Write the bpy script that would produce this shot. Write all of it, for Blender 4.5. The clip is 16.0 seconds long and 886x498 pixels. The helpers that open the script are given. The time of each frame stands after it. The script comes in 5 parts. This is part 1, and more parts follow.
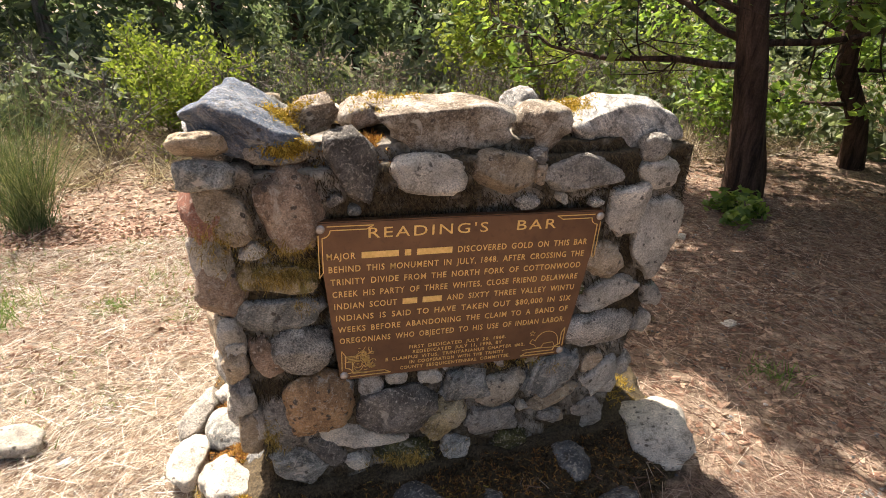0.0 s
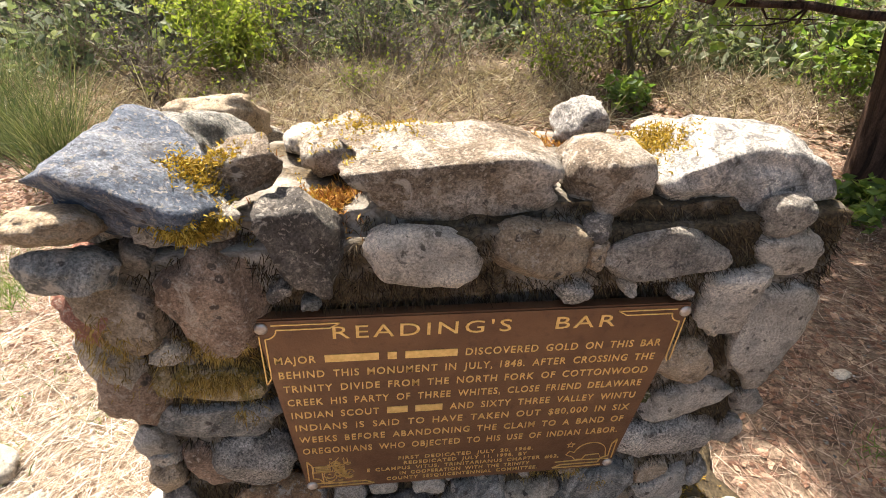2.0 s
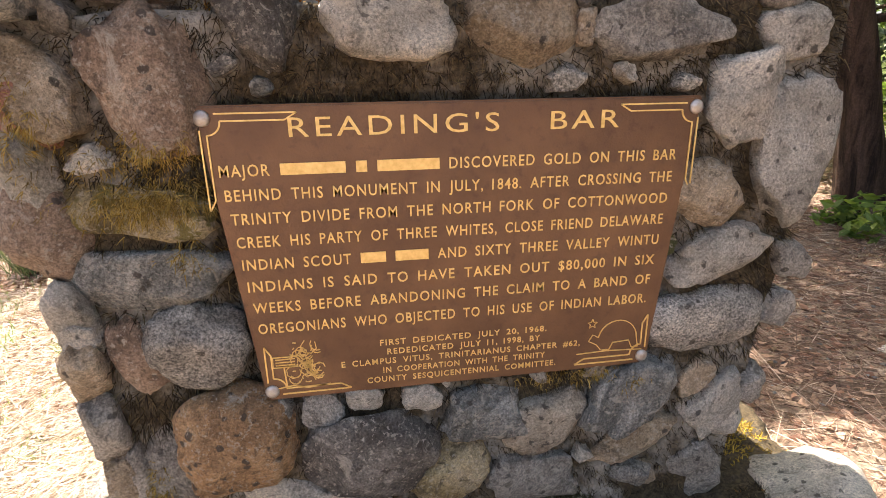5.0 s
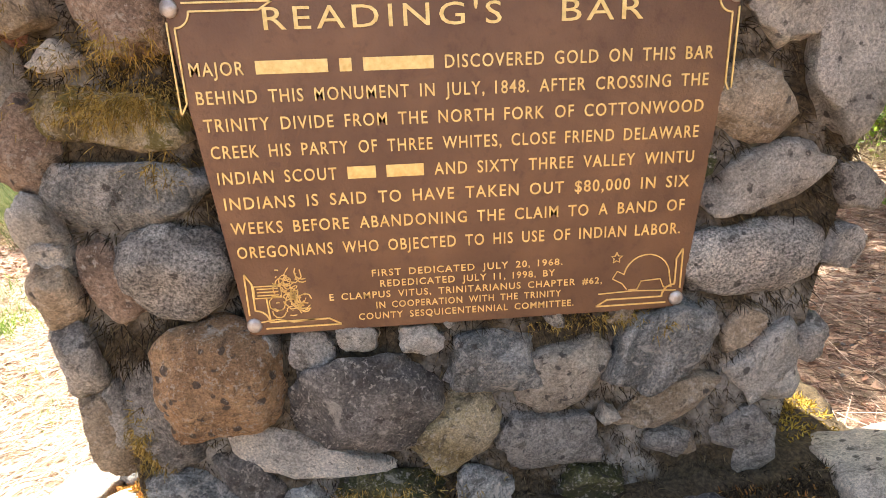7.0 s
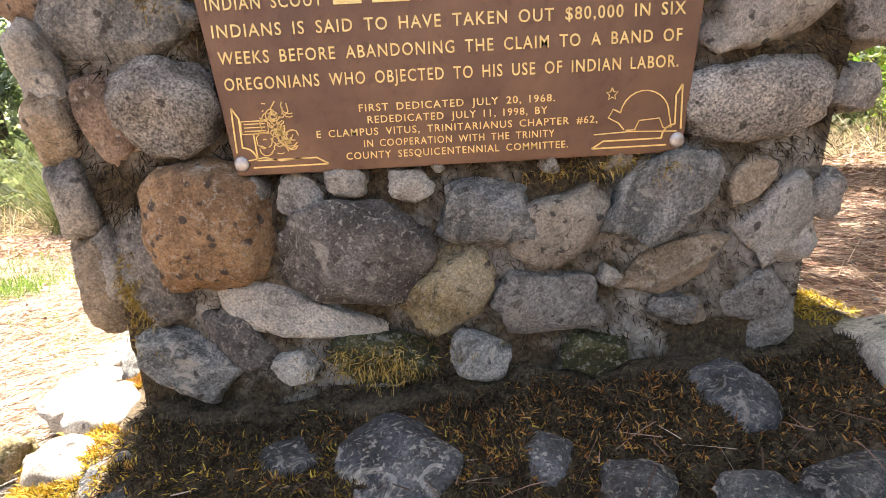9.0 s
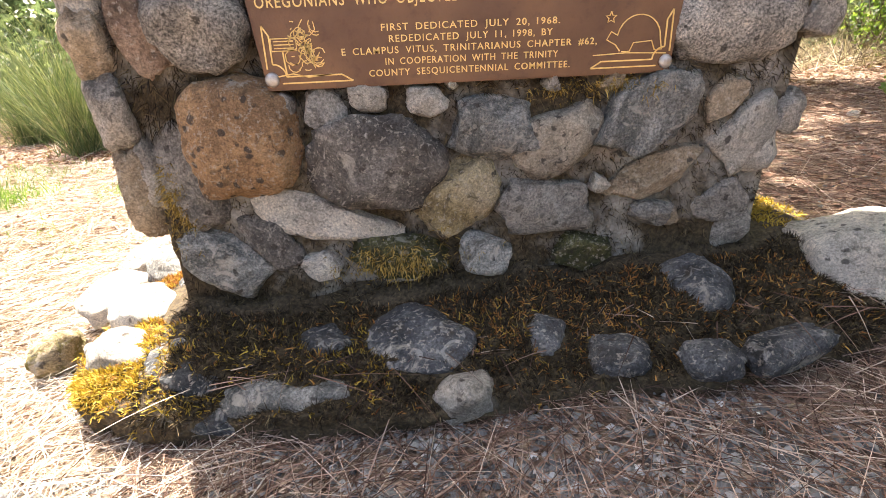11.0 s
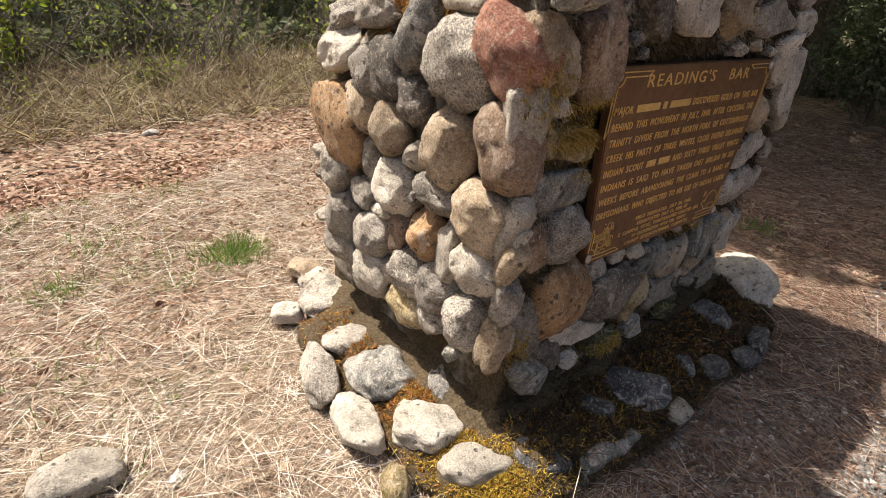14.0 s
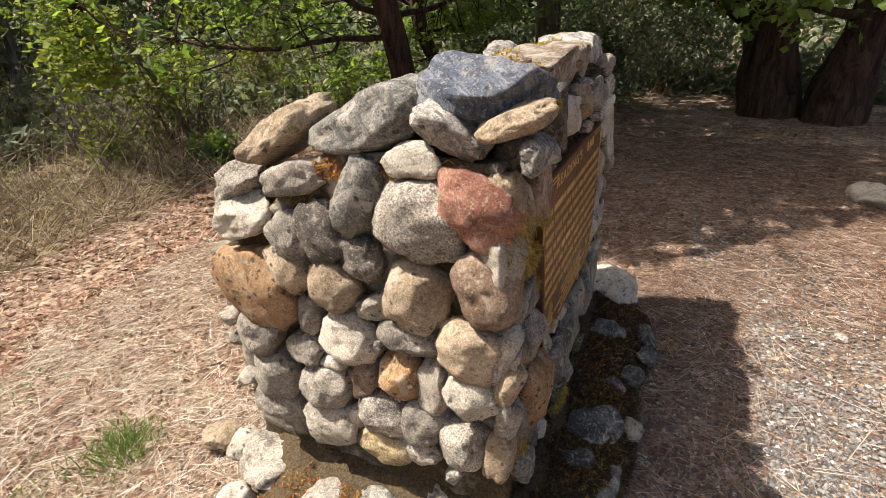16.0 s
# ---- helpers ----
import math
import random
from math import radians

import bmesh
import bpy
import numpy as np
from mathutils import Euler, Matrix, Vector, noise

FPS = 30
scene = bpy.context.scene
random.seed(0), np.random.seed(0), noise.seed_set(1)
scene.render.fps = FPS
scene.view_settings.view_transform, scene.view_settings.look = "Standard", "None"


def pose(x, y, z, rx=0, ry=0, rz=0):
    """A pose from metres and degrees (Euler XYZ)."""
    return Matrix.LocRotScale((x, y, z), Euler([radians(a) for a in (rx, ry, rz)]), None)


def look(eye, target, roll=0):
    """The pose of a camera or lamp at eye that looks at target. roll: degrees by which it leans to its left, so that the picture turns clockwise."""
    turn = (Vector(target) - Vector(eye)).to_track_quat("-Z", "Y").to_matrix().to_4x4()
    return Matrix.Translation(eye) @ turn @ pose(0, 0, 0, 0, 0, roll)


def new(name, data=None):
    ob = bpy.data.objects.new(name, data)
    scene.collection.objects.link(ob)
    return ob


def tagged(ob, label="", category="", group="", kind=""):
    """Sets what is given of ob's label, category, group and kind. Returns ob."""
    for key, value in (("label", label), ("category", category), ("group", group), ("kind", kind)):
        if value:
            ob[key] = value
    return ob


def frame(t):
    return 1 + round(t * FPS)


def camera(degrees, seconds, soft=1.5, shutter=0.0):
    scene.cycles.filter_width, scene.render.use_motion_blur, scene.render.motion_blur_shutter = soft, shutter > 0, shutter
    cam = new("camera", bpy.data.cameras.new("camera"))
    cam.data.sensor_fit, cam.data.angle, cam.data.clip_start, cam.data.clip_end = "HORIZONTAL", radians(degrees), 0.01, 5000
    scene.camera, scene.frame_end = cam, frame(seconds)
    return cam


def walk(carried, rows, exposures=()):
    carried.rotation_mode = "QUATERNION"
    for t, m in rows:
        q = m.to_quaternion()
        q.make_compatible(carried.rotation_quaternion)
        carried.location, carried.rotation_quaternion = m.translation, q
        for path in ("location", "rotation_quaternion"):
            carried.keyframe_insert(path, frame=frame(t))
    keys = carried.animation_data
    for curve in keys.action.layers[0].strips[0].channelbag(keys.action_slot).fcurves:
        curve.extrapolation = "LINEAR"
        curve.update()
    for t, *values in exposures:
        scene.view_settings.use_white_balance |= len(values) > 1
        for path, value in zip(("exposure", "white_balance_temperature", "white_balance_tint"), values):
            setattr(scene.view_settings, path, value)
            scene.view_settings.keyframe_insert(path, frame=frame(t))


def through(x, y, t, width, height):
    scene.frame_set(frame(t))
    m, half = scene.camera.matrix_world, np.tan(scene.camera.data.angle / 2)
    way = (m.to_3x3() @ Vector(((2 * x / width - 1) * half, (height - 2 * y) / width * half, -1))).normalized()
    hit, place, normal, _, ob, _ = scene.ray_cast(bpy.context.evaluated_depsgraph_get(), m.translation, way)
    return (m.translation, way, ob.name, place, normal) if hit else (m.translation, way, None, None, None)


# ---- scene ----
cam = camera(79.11, 16.0, soft=0.55)
PATH = [
    (0, (-0.3834, -1.1826, 1.4422), (-0.1417, -0.3171, 1.0035), 1.07),
    (0.5, (-0.2649, -0.9461, 1.4967), (-0.0891, -0.1020, 0.9902), 0.39),
    (1, (-0.2109, -0.8029, 1.5288), (-0.0749, 0.0313, 0.9945), 1.18),
    (1.5, (-0.1731, -0.7436, 1.5349), (-0.0604, 0.0861, 0.9881), 0.68),
    (2, (-0.1471, -0.6907, 1.5171), (-0.0398, 0.1366, 0.9657), 0.51),
    (2.5, (-0.1383, -0.6975, 1.4331), (-0.0303, 0.1507, 0.9145), -0.78),
    (3, (-0.1503, -0.7324, 1.3156), (-0.0247, 0.1421, 0.8472), -2.02),
    (3.5, (-0.1682, -0.7599, 1.2121), (-0.0253, 0.1350, 0.7894), -2.88),
    (4, (-0.1556, -0.7704, 1.1253), (-0.0113, 0.1439, 0.7468), -3.61),
    (4.5, (-0.1492, -0.7867, 1.0534), (-0.0137, 0.1451, 0.7167), -3.83),
    (5, (-0.1496, -0.8010, 0.9695), (-0.0120, 0.1399, 0.6601), -3.54),
    (5.2, (-0.1508, -0.8020, 0.9413), (-0.0142, 0.1411, 0.6379), -4.01),
    (7.3, (-0.0629, -0.7337, 0.7668), (-0.0419, 0.2285, 0.4953), -6.18),
    (7.5, (-0.0499, -0.7224, 0.7360), (-0.0543, 0.2449, 0.4823), -7.30),
    (8, (-0.0320, -0.7286, 0.6928), (-0.0486, 0.2437, 0.4596), -6.92),
    (8.5, (-0.0423, -0.7633, 0.6179), (-0.0539, 0.2080, 0.3807), -5.93),
    (9, (-0.0510, -0.8073, 0.5336), (-0.0463, 0.1651, 0.3005), -5.84),
    (9.2, (-0.0601, -0.8159, 0.4966), (-0.0473, 0.1580, 0.2701), -5.92),
    (11.3, (-0.1666, -0.9663, 0.6045), (-0.0986, -0.0750, 0.1563), -4.69),
    (11.5, (-0.2815, -1.0002, 0.7483), (-0.1822, -0.1338, 0.2588), -4.30),
    (12, (-0.6894, -0.9533, 0.9820), (-0.4863, -0.1517, 0.4197), -0.46),
    (12.5, (-0.9574, -0.9447, 1.0323), (-0.6891, -0.1628, 0.4696), 1.90),
    (13, (-1.0252, -0.8012, 1.0245), (-0.6894, -0.0427, 0.4660), 3.18),
    (13.5, (-1.1119, -0.6992, 1.0328), (-0.6708, 0.0262, 0.5044), 3.86),
    (14, (-1.3286, -0.6329, 1.1338), (-0.7572, 0.0261, 0.6448), 3.67),
    (14.5, (-1.3547, -0.4546, 1.1528), (-0.7048, 0.1346, 0.6728), 0.19),
    (15, (-1.3801, -0.3529, 1.2197), (-0.6586, 0.1496, 0.7433), -1.91),
    (15.5, (-1.4835, -0.3037, 1.3041), (-0.6997, 0.1100, 0.8409), -3.54),
    (16, (-1.4711, -0.2900, 1.3718), (-0.6678, 0.1017, 0.9233), -3.77),
]

walk(cam, [(t, look(e, g, r)) for t, e, g, r in PATH],
     exposures=[(0.0, 1.56), (2.5, 1.92), (4.0, 2.25), (5.2, 2.5), (7.5, 2.83), (8.5, 2.83), (9.2, 2.85), (11.3, 2.7), (12.0, 1.9), (12.6, 1.22), (13.2, 1.04), (14.0, 1.02), (16.0, 1.0)])

# ---- sky and sun ----
SUN_FROM = Vector((-0.28, 0.61, 1.16)).normalized()
world = bpy.data.worlds.new("sky")
scene.world = world
world.use_nodes = True
wn = world.node_tree
sky = wn.nodes.new("ShaderNodeTexSky")
sky.sky_type = "NISHITA"
sky.sun_disc = False
sky.air_density, sky.dust_density, sky.ozone_density = 0.8, 4.5, 0.2
sky.sun_elevation = math.asin(SUN_FROM.z)
sky.sun_rotation = math.atan2(SUN_FROM.x, SUN_FROM.y)
wn.links.new(sky.outputs[0], wn.nodes["Background"].inputs[0])
wn.nodes["Background"].inputs[1].default_value = 0.112
sun = new("sun", bpy.data.lights.new("sun", "SUN"))
sun.data.energy, sun.data.angle, sun.data.color = 5.0, radians(0.55), (1.0, 0.955, 0.885)
sun.matrix_world = look(SUN_FROM * 20, (0, 0, 0))

rng = np.random.default_rng(7)


# ---- materials ----
class Mat:
    """A node material under construction."""

    def __init__(self, name, rough=0.85, spec=0.3, metal=0.0):
        self.m = bpy.data.materials.new(name)
        self.m.use_nodes = True
        self.t = self.m.node_tree
        self.b = self.t.nodes["Principled BSDF"]
        self.b.inputs["Roughness"].default_value = rough
        self.b.inputs["Specular IOR Level"].default_value = spec
        self.b.inputs["Metallic"].default_value = metal
        self.co = self.node("ShaderNodeTexCoord").outputs["Object"]
        self.height = None

    def node(self, kind, **props):
        n = self.t.nodes.new(kind)
        for k, v in props.items():
            n.inputs[k].default_value = v
        return n

    def link(self, a, b):
        self.t.links.new(a, b)

    def shift_by_object(self):
        info = self.node("ShaderNodeObjectInfo")
        mul = self.t.nodes.new("ShaderNodeVectorMath")
        mul.operation = "MULTIPLY_ADD"
        comb = self.node("ShaderNodeCombineXYZ")
        for k in ("X", "Y", "Z"):
            self.link(info.outputs["Random"], comb.inputs[k])
        self.link(comb.outputs[0], mul.inputs[0])
        mul.inputs[1].default_value = (37.0, 53.0, 71.0)
        self.link(self.co, mul.inputs[2])
        self.co = mul.outputs[0]
        return info.outputs["Random"]

    def noise(self, scale, detail=6.0, rough=0.6, stretch=None, dist=0.0):
        n = self.node("ShaderNodeTexNoise", Scale=scale, Detail=detail, Roughness=rough, Distortion=dist)
        co = self.co
        if stretch:
            mp = self.node("ShaderNodeMapping")
            mp.vector_type = "TEXTURE"
            mp.inputs["Scale"].default_value = [1 / s for s in stretch[:3]]
            mp.inputs["Rotation"].default_value = stretch[3:]
            self.link(co, mp.inputs[0])
            co = mp.outputs[0]
        self.link(co, n.inputs["Vector"])
        return n.outputs["Fac"]

    def cells(self, scale, what="Distance"):
        n = self.node("ShaderNodeTexVoronoi", Scale=scale)
        self.link(self.co, n.inputs["Vector"])
        return n.outputs[what]

    def ramp(self, fac, *stops):
        r = self.node("ShaderNodeValToRGB")
        e = r.color_ramp.elements
        while len(e) < len(stops):
            e.new(0.5)
        for el, (p, c) in zip(e, stops):
            el.position = p
            el.color = (*c, 1) if isinstance(c, tuple) else (c, c, c, 1)
        self.link(fac, r.inputs[0])
        return r.outputs[0]

    def mix(self, fac, a, b, how="MIX"):
        x = self.t.nodes.new("ShaderNodeMix")
        x.data_type, x.blend_type = "RGBA", how
        for src, key in ((fac, 0), (a, 6), (b, 7)):
            if isinstance(src, (int, float)):
                x.inputs[key].default_value = src
            elif isinstance(src, tuple):
                x.inputs[key].default_value = (*src, 1)
            else:
                self.link(src, x.inputs[key])
        return x.outputs[2]

    def vary(self, rand, col, low=0.7, high=1.25):
        return self.mix(1.0, col, self.ramp(rand, (0.0, low), (1.0, high)), "MULTIPLY")

    def bump(self, fac, strength=0.4, dist=0.01):
        b = self.node("ShaderNodeBump", Strength=strength, Distance=dist)
        self.link(fac, b.inputs["Height"])
        if self.height:
            self.link(self.height, b.inputs["Normal"])
        self.height = b.outputs[0]

    def done(self, col):
        self.link(col, self.b.inputs["Base Color"])
        if self.height:
            self.link(self.height, self.b.inputs["Normal"])
        return self.m


def stone_mat(name, dark, mid, light, grain=0.35, spots=None, spot_scale=30, spot_edge=0.62, layers=False, dots=0.25):
    m = Mat(name, 0.82, 0.25)
    rand = m.shift_by_object()
    broad = m.noise(9, 7, 0.65, (1, 1, 5, 0.4, 0.7, 0) if layers else None, 0.6)
    col = m.ramp(broad, (0.35, dark), (0.5, mid), (0.65, light))
    fine = m.noise(240, 5, 0.75)
    col = m.mix(min(0.9, grain + 0.1), col, m.ramp(fine, (0.38, 0.1), (0.5, 0.52), (0.60, 1.0)), "OVERLAY")
    blot = m.noise(26, 5, 0.6)
    col = m.mix(m.ramp(blot, (0.53, 0.0), (0.65, 0.7)), col, m.mix(0.6, col, dark))
    if spots:
        cel = m.noise(spot_scale, 4, 0.6, None, 1.2)
        col = m.mix(m.ramp(cel, (spot_edge - 0.03, 0.0), (spot_edge + 0.03, 0.9)), col, spots)
    vor = m.node("ShaderNodeTexVoronoi", Scale=42.0, Randomness=1.0)
    m.link(m.co, vor.inputs["Vector"])
    sep = m.node("ShaderNodeSeparateColor")
    m.link(vor.outputs["Color"], sep.inputs[0])
    wob = m.node("ShaderNodeMath")
    wob.operation = "MULTIPLY_ADD"
    m.link(m.noise(75, 3, 0.6), wob.inputs[0])
    wob.inputs[1].default_value = 0.9
    m.link(vor.outputs["Distance"], wob.inputs[2])
    dot = m.mix(1.0, m.ramp(wob.outputs[0], (0.63, 1.0), (0.72, 0.0)), m.ramp(sep.outputs[0], (1 - dots - 0.02, 0.0), (1 - dots, 0.85)), "MULTIPLY")
    col = m.mix(dot, col, (0.06, 0.052, 0.045))
    crust = m.noise(15, 9, 0.72, None, 0.8)
    col = m.mix(m.ramp(crust, (0.57, 0.0), (0.62, 0.7)), col, m.mix(0.5, col, (0.05, 0.04, 0.028)))
    col = m.mix(m.ramp(crust, (0.36, 0.6), (0.43, 0.0)), col, (0.48, 0.445, 0.385))
    patch = m.noise(30, 9, 0.74, None, 0.5)
    col = m.mix(m.ramp(patch, (0.575, 0.0), (0.60, 0.8)), col, m.mix(0.6, col, (0.05, 0.04, 0.03)))
    fleck = m.noise(110, 6, 0.7)
    col = m.mix(m.ramp(fleck, (0.57, 0.0), (0.60, 0.7)), col, m.mix(0.7, col, (0.50, 0.465, 0.40)))
    col = m.mix(m.ramp(fleck, (0.37, 0.6), (0.40, 0.0)), col, m.mix(0.6, col, (0.035, 0.03, 0.024)))
    pits = m.noise(60, 8, 0.7)
    m.bump(crust, 0.4, 0.012)
    m.bump(broad, 0.5, 0.02)
    m.bump(pits, 1.0, 0.010)
    m.bump(fine, 0.6, 0.003)
    return m.done(m.mix(1.0, m.vary(rand, col, 0.8, 1.2), (1.35, 1.22, 1.10), "MULTIPLY"))


PALE = (0.42, 0.40, 0.36)
STONE = {
    "pale": stone_mat("pale stone", (0.26, 0.245, 0.215), (0.41, 0.39, 0.345), (0.54, 0.52, 0.47), 0.3, (0.14, 0.13, 0.12), 40, 0.66),
    "grey": stone_mat("grey stone", (0.14, 0.135, 0.125), (0.255, 0.24, 0.215), (0.37, 0.355, 0.325), 0.4, (0.10, 0.095, 0.09), 45, 0.64),
    "blue": stone_mat("blue grey stone", (0.10, 0.105, 0.10), (0.205, 0.21, 0.20), (0.36, 0.36, 0.34), 0.45, PALE, 24, 0.62, True),
    "dark": stone_mat("dark stone", (0.055, 0.05, 0.045), (0.115, 0.107, 0.097), (0.22, 0.205, 0.185), 0.4, (0.42, 0.41, 0.38), 30, 0.66),
    "tan": stone_mat("tan stone", (0.20, 0.155, 0.105), (0.325, 0.265, 0.19), (0.42, 0.36, 0.275), 0.3, (0.15, 0.12, 0.09), 36, 0.66),
    "brown": stone_mat("brown stone", (0.15, 0.105, 0.075), (0.265, 0.195, 0.145), (0.36, 0.285, 0.22), 0.32, (0.12, 0.09, 0.07), 30, 0.66),
    "orange": stone_mat("rusty orange stone", (0.21, 0.13, 0.07), (0.37, 0.235, 0.125), (0.44, 0.315, 0.19), 0.25, (0.13, 0.09, 0.06), 34, 0.67, dots=0.75),
    "red": stone_mat("red porous stone", (0.22, 0.10, 0.07), (0.36, 0.19, 0.14), (0.45, 0.29, 0.22), 0.3, (0.17, 0.08, 0.06), 50, 0.66),
    "lichen": stone_mat("speckled granite", (0.12, 0.115, 0.105), (0.26, 0.245, 0.22), (0.40, 0.385, 0.35), 0.75, (0.45, 0.43, 0.38), 60, 0.63),
    "spot": stone_mat("dark spotted stone", (0.21, 0.18, 0.14), (0.32, 0.285, 0.23), (0.40, 0.365, 0.30), 0.3, (0.07, 0.06, 0.05), 38, 0.66, dots=0.85),
    "ochre": stone_mat("ochre lichened stone", (0.20, 0.155, 0.075), (0.345, 0.285, 0.165), (0.42, 0.37, 0.26), 0.35, (0.12, 0.10, 0.06), 30, 0.62),
    "moss": stone_mat("mossy tan stone", (0.14, 0.11, 0.05), (0.29, 0.235, 0.13), (0.40, 0.345, 0.235), 0.35, (0.16, 0.14, 0.04), 16, 0.55),
    "mossdark": stone_mat("moss-covered stone", (0.035, 0.035, 0.015), (0.085, 0.085, 0.03), (0.15, 0.14, 0.07), 0.5, (0.05, 0.055, 0.02), 16, 0.55),
    "slate": stone_mat("dark slate boulder", (0.065, 0.085, 0.125), (0.13, 0.16, 0.215), (0.29, 0.32, 0.37), 0.35, (0.40, 0.40, 0.39), 14, 0.66, True),
    "cap": stone_mat("lichened cap boulder", (0.10, 0.075, 0.05), (0.21, 0.175, 0.135), (0.38, 0.36, 0.325), 0.5, (0.40, 0.38, 0.34), 18, 0.62),
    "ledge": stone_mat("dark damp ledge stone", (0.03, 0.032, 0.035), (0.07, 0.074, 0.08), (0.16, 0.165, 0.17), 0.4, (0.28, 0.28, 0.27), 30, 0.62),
    "white": stone_mat("white lichened boulder", (0.17, 0.17, 0.165), (0.36, 0.355, 0.34), (0.56, 0.55, 0.52), 0.45, (0.14, 0.14, 0.14), 22, 0.60, True),
}


def mortar_mat(name, edge):
    m = Mat(name, 0.95, 0.15)
    broad, mid, fine = m.noise(5, 6), m.noise(22, 6, 0.65), m.noise(140, 4, 0.7)
    col = m.ramp(mid, (0.35, (0.11, 0.092, 0.07)), (0.65, (0.33, 0.285, 0.23)))
    col = m.mix(m.ramp(broad, (edge, 0.0), (edge + 0.1, 0.95)), col, m.ramp(fine, (0.3, (0.03, 0.021, 0.012)), (0.7, (0.10, 0.068, 0.033))))
    col = m.mix(0.3, col, m.ramp(fine, (0.35, 0.2), (0.65, 0.85)), "OVERLAY")
    m.bump(mid, 0.8, 0.02)
    m.bump(fine, 0.6, 0.005)
    return m.done(col)


def ground_mat():
    m = Mat("needle litter ground", 0.95, 0.1)
    broad, mid = m.noise(0.7, 5), m.noise(5, 6, 0.65)
    col = m.ramp(mid, (0.3, (0.065, 0.04, 0.026)), (0.5, (0.135, 0.092, 0.062)), (0.7, (0.27, 0.20, 0.14)))
    col = m.mix(m.ramp(broad, (0.42, 0.0), (0.62, 0.6)), col, (0.27, 0.20, 0.14))
    for k, (s, turn) in enumerate(((34, 0.3), (40, 1.35), (37, 2.4))):
        strand = m.noise(s, 3, 0.6, (1.0, 0.07, 1.0, 0, 0, turn), 0.8)
        col = m.mix(0.45, col, m.ramp(strand, (0.42, 0.28), (0.5, 0.5), (0.58, 0.82)), "OVERLAY")
        m.bump(strand, 0.35, 0.010)
    grit = m.noise(120, 4, 0.7)
    col = m.mix(0.35, col, m.ramp(grit, (0.35, 0.2), (0.65, 0.8)), "OVERLAY")
    m.bump(grit, 0.4, 0.004)
    return m.done(col)


def island_mat(name, *stops, rough=0.8, through=0.0, spec=0.2):
    """Many small pieces in one mesh: each piece takes its own colour from the ramp."""
    m = Mat(name, rough, spec)
    geo = m.node("ShaderNodeNewGeometry")
    col = m.ramp(geo.outputs["Random Per Island"], *stops)
    grain = m.noise(25, 4)
    col = m.mix(0.25, col, m.ramp(grain, (0.3, 0.25), (0.7, 0.8)), "OVERLAY")
    m.done(col)
    if through:
        tr = m.node("ShaderNodeBsdfTranslucent")
        lum = m.mix(1.0, col, (1.15, 1.25, 0.7), "MULTIPLY")
        m.link(lum, tr.inputs[0])
        mx = m.node("ShaderNodeMixShader")
        mx.inputs[0].default_value = through
        m.link(m.b.outputs[0], mx.inputs[1])
        m.link(tr.outputs[0], mx.inputs[2])
        m.link(mx.outputs[0], m.t.nodes["Material Output"].inputs[0])
    return m.m


def bark_mat(name, dark, light):
    m = Mat(name, 0.92, 0.15)
    rib = m.noise(14, 6, 0.7, (1, 1, 0.16, 0, 0, 0), 0.8)
    fine = m.noise(90, 4, 0.7)
    col = m.ramp(rib, (0.38, dark), (0.62, light))
    col = m.mix(0.4, col, m.ramp(fine, (0.35, 0.2), (0.65, 0.8)), "OVERLAY")
    m.bump(rib, 0.9, 0.03)
    m.bump(fine, 0.4, 0.006)
    return m.done(col)


def bronze_mat():
    m = Mat("brown patinated bronze", 0.42, 0.5, 0.35)
    broad, peb, fine = m.noise(7, 5), m.noise(260, 3, 0.6), m.noise(60, 5)
    col = m.ramp(broad, (0.35, (0.105, 0.048, 0.022)), (0.65, (0.165, 0.080, 0.036)))
    col = m.mix(m.ramp(fine, (0.55, 0.0), (0.75, 0.5)), col, (0.07, 0.03, 0.018))
    m.link(m.ramp(fine, (0.3, 0.34), (0.7, 0.55)), m.b.inputs["Roughness"])
    m.bump(peb, 0.5, 0.0015)
    return m.done(col)


def brass_mat():
    m = Mat("polished raised brass", 0.38, 0.5, 0.55)
    fine = m.noise(90, 4)
    col = m.ramp(fine, (0.3, (0.58, 0.36, 0.11)), (0.7, (0.80, 0.56, 0.22)))
    return m.done(col)


MORTAR, FOOTING, GROUND, BRONZE, BRASS = mortar_mat("rough mortar", 0.42), mortar_mat("mossy mortar", 0.28), ground_mat(), bronze_mat(), brass_mat()
BARK_DARK = bark_mat("dark red brown bark", (0.018, 0.011, 0.008), (0.085, 0.05, 0.034))
BARK_GREY = bark_mat("grey bark", (0.07, 0.055, 0.042), (0.21, 0.175, 0.14))
TWIG = bark_mat("dry twig bark", (0.10, 0.075, 0.055), (0.27, 0.21, 0.155))
LEAF_OAK = island_mat("green oak leaves", (0.0, (0.07, 0.115, 0.025)), (0.5, (0.15, 0.21, 0.045)), (1.0, (0.28, 0.33, 0.075)), through=0.6, spec=0.5, rough=0.5)
LEAF_YELLOW = island_mat("yellow green leaves", (0.0, (0.11, 0.14, 0.025)), (0.6, (0.20, 0.23, 0.04)), (1.0, (0.28, 0.28, 0.07)), through=0.45)
LEAF_GREY = island_mat("grey green leaves", (0.0, (0.07, 0.085, 0.05)), (0.6, (0.15, 0.165, 0.10)), (1.0, (0.27, 0.27, 0.18)), through=0.4)
LEAF_DARK = island_mat("dark conifer foliage", (0.0, (0.05, 0.066, 0.042)), (0.6, (0.115, 0.14, 0.088)), (1.0, (0.25, 0.265, 0.175)), through=0.5)
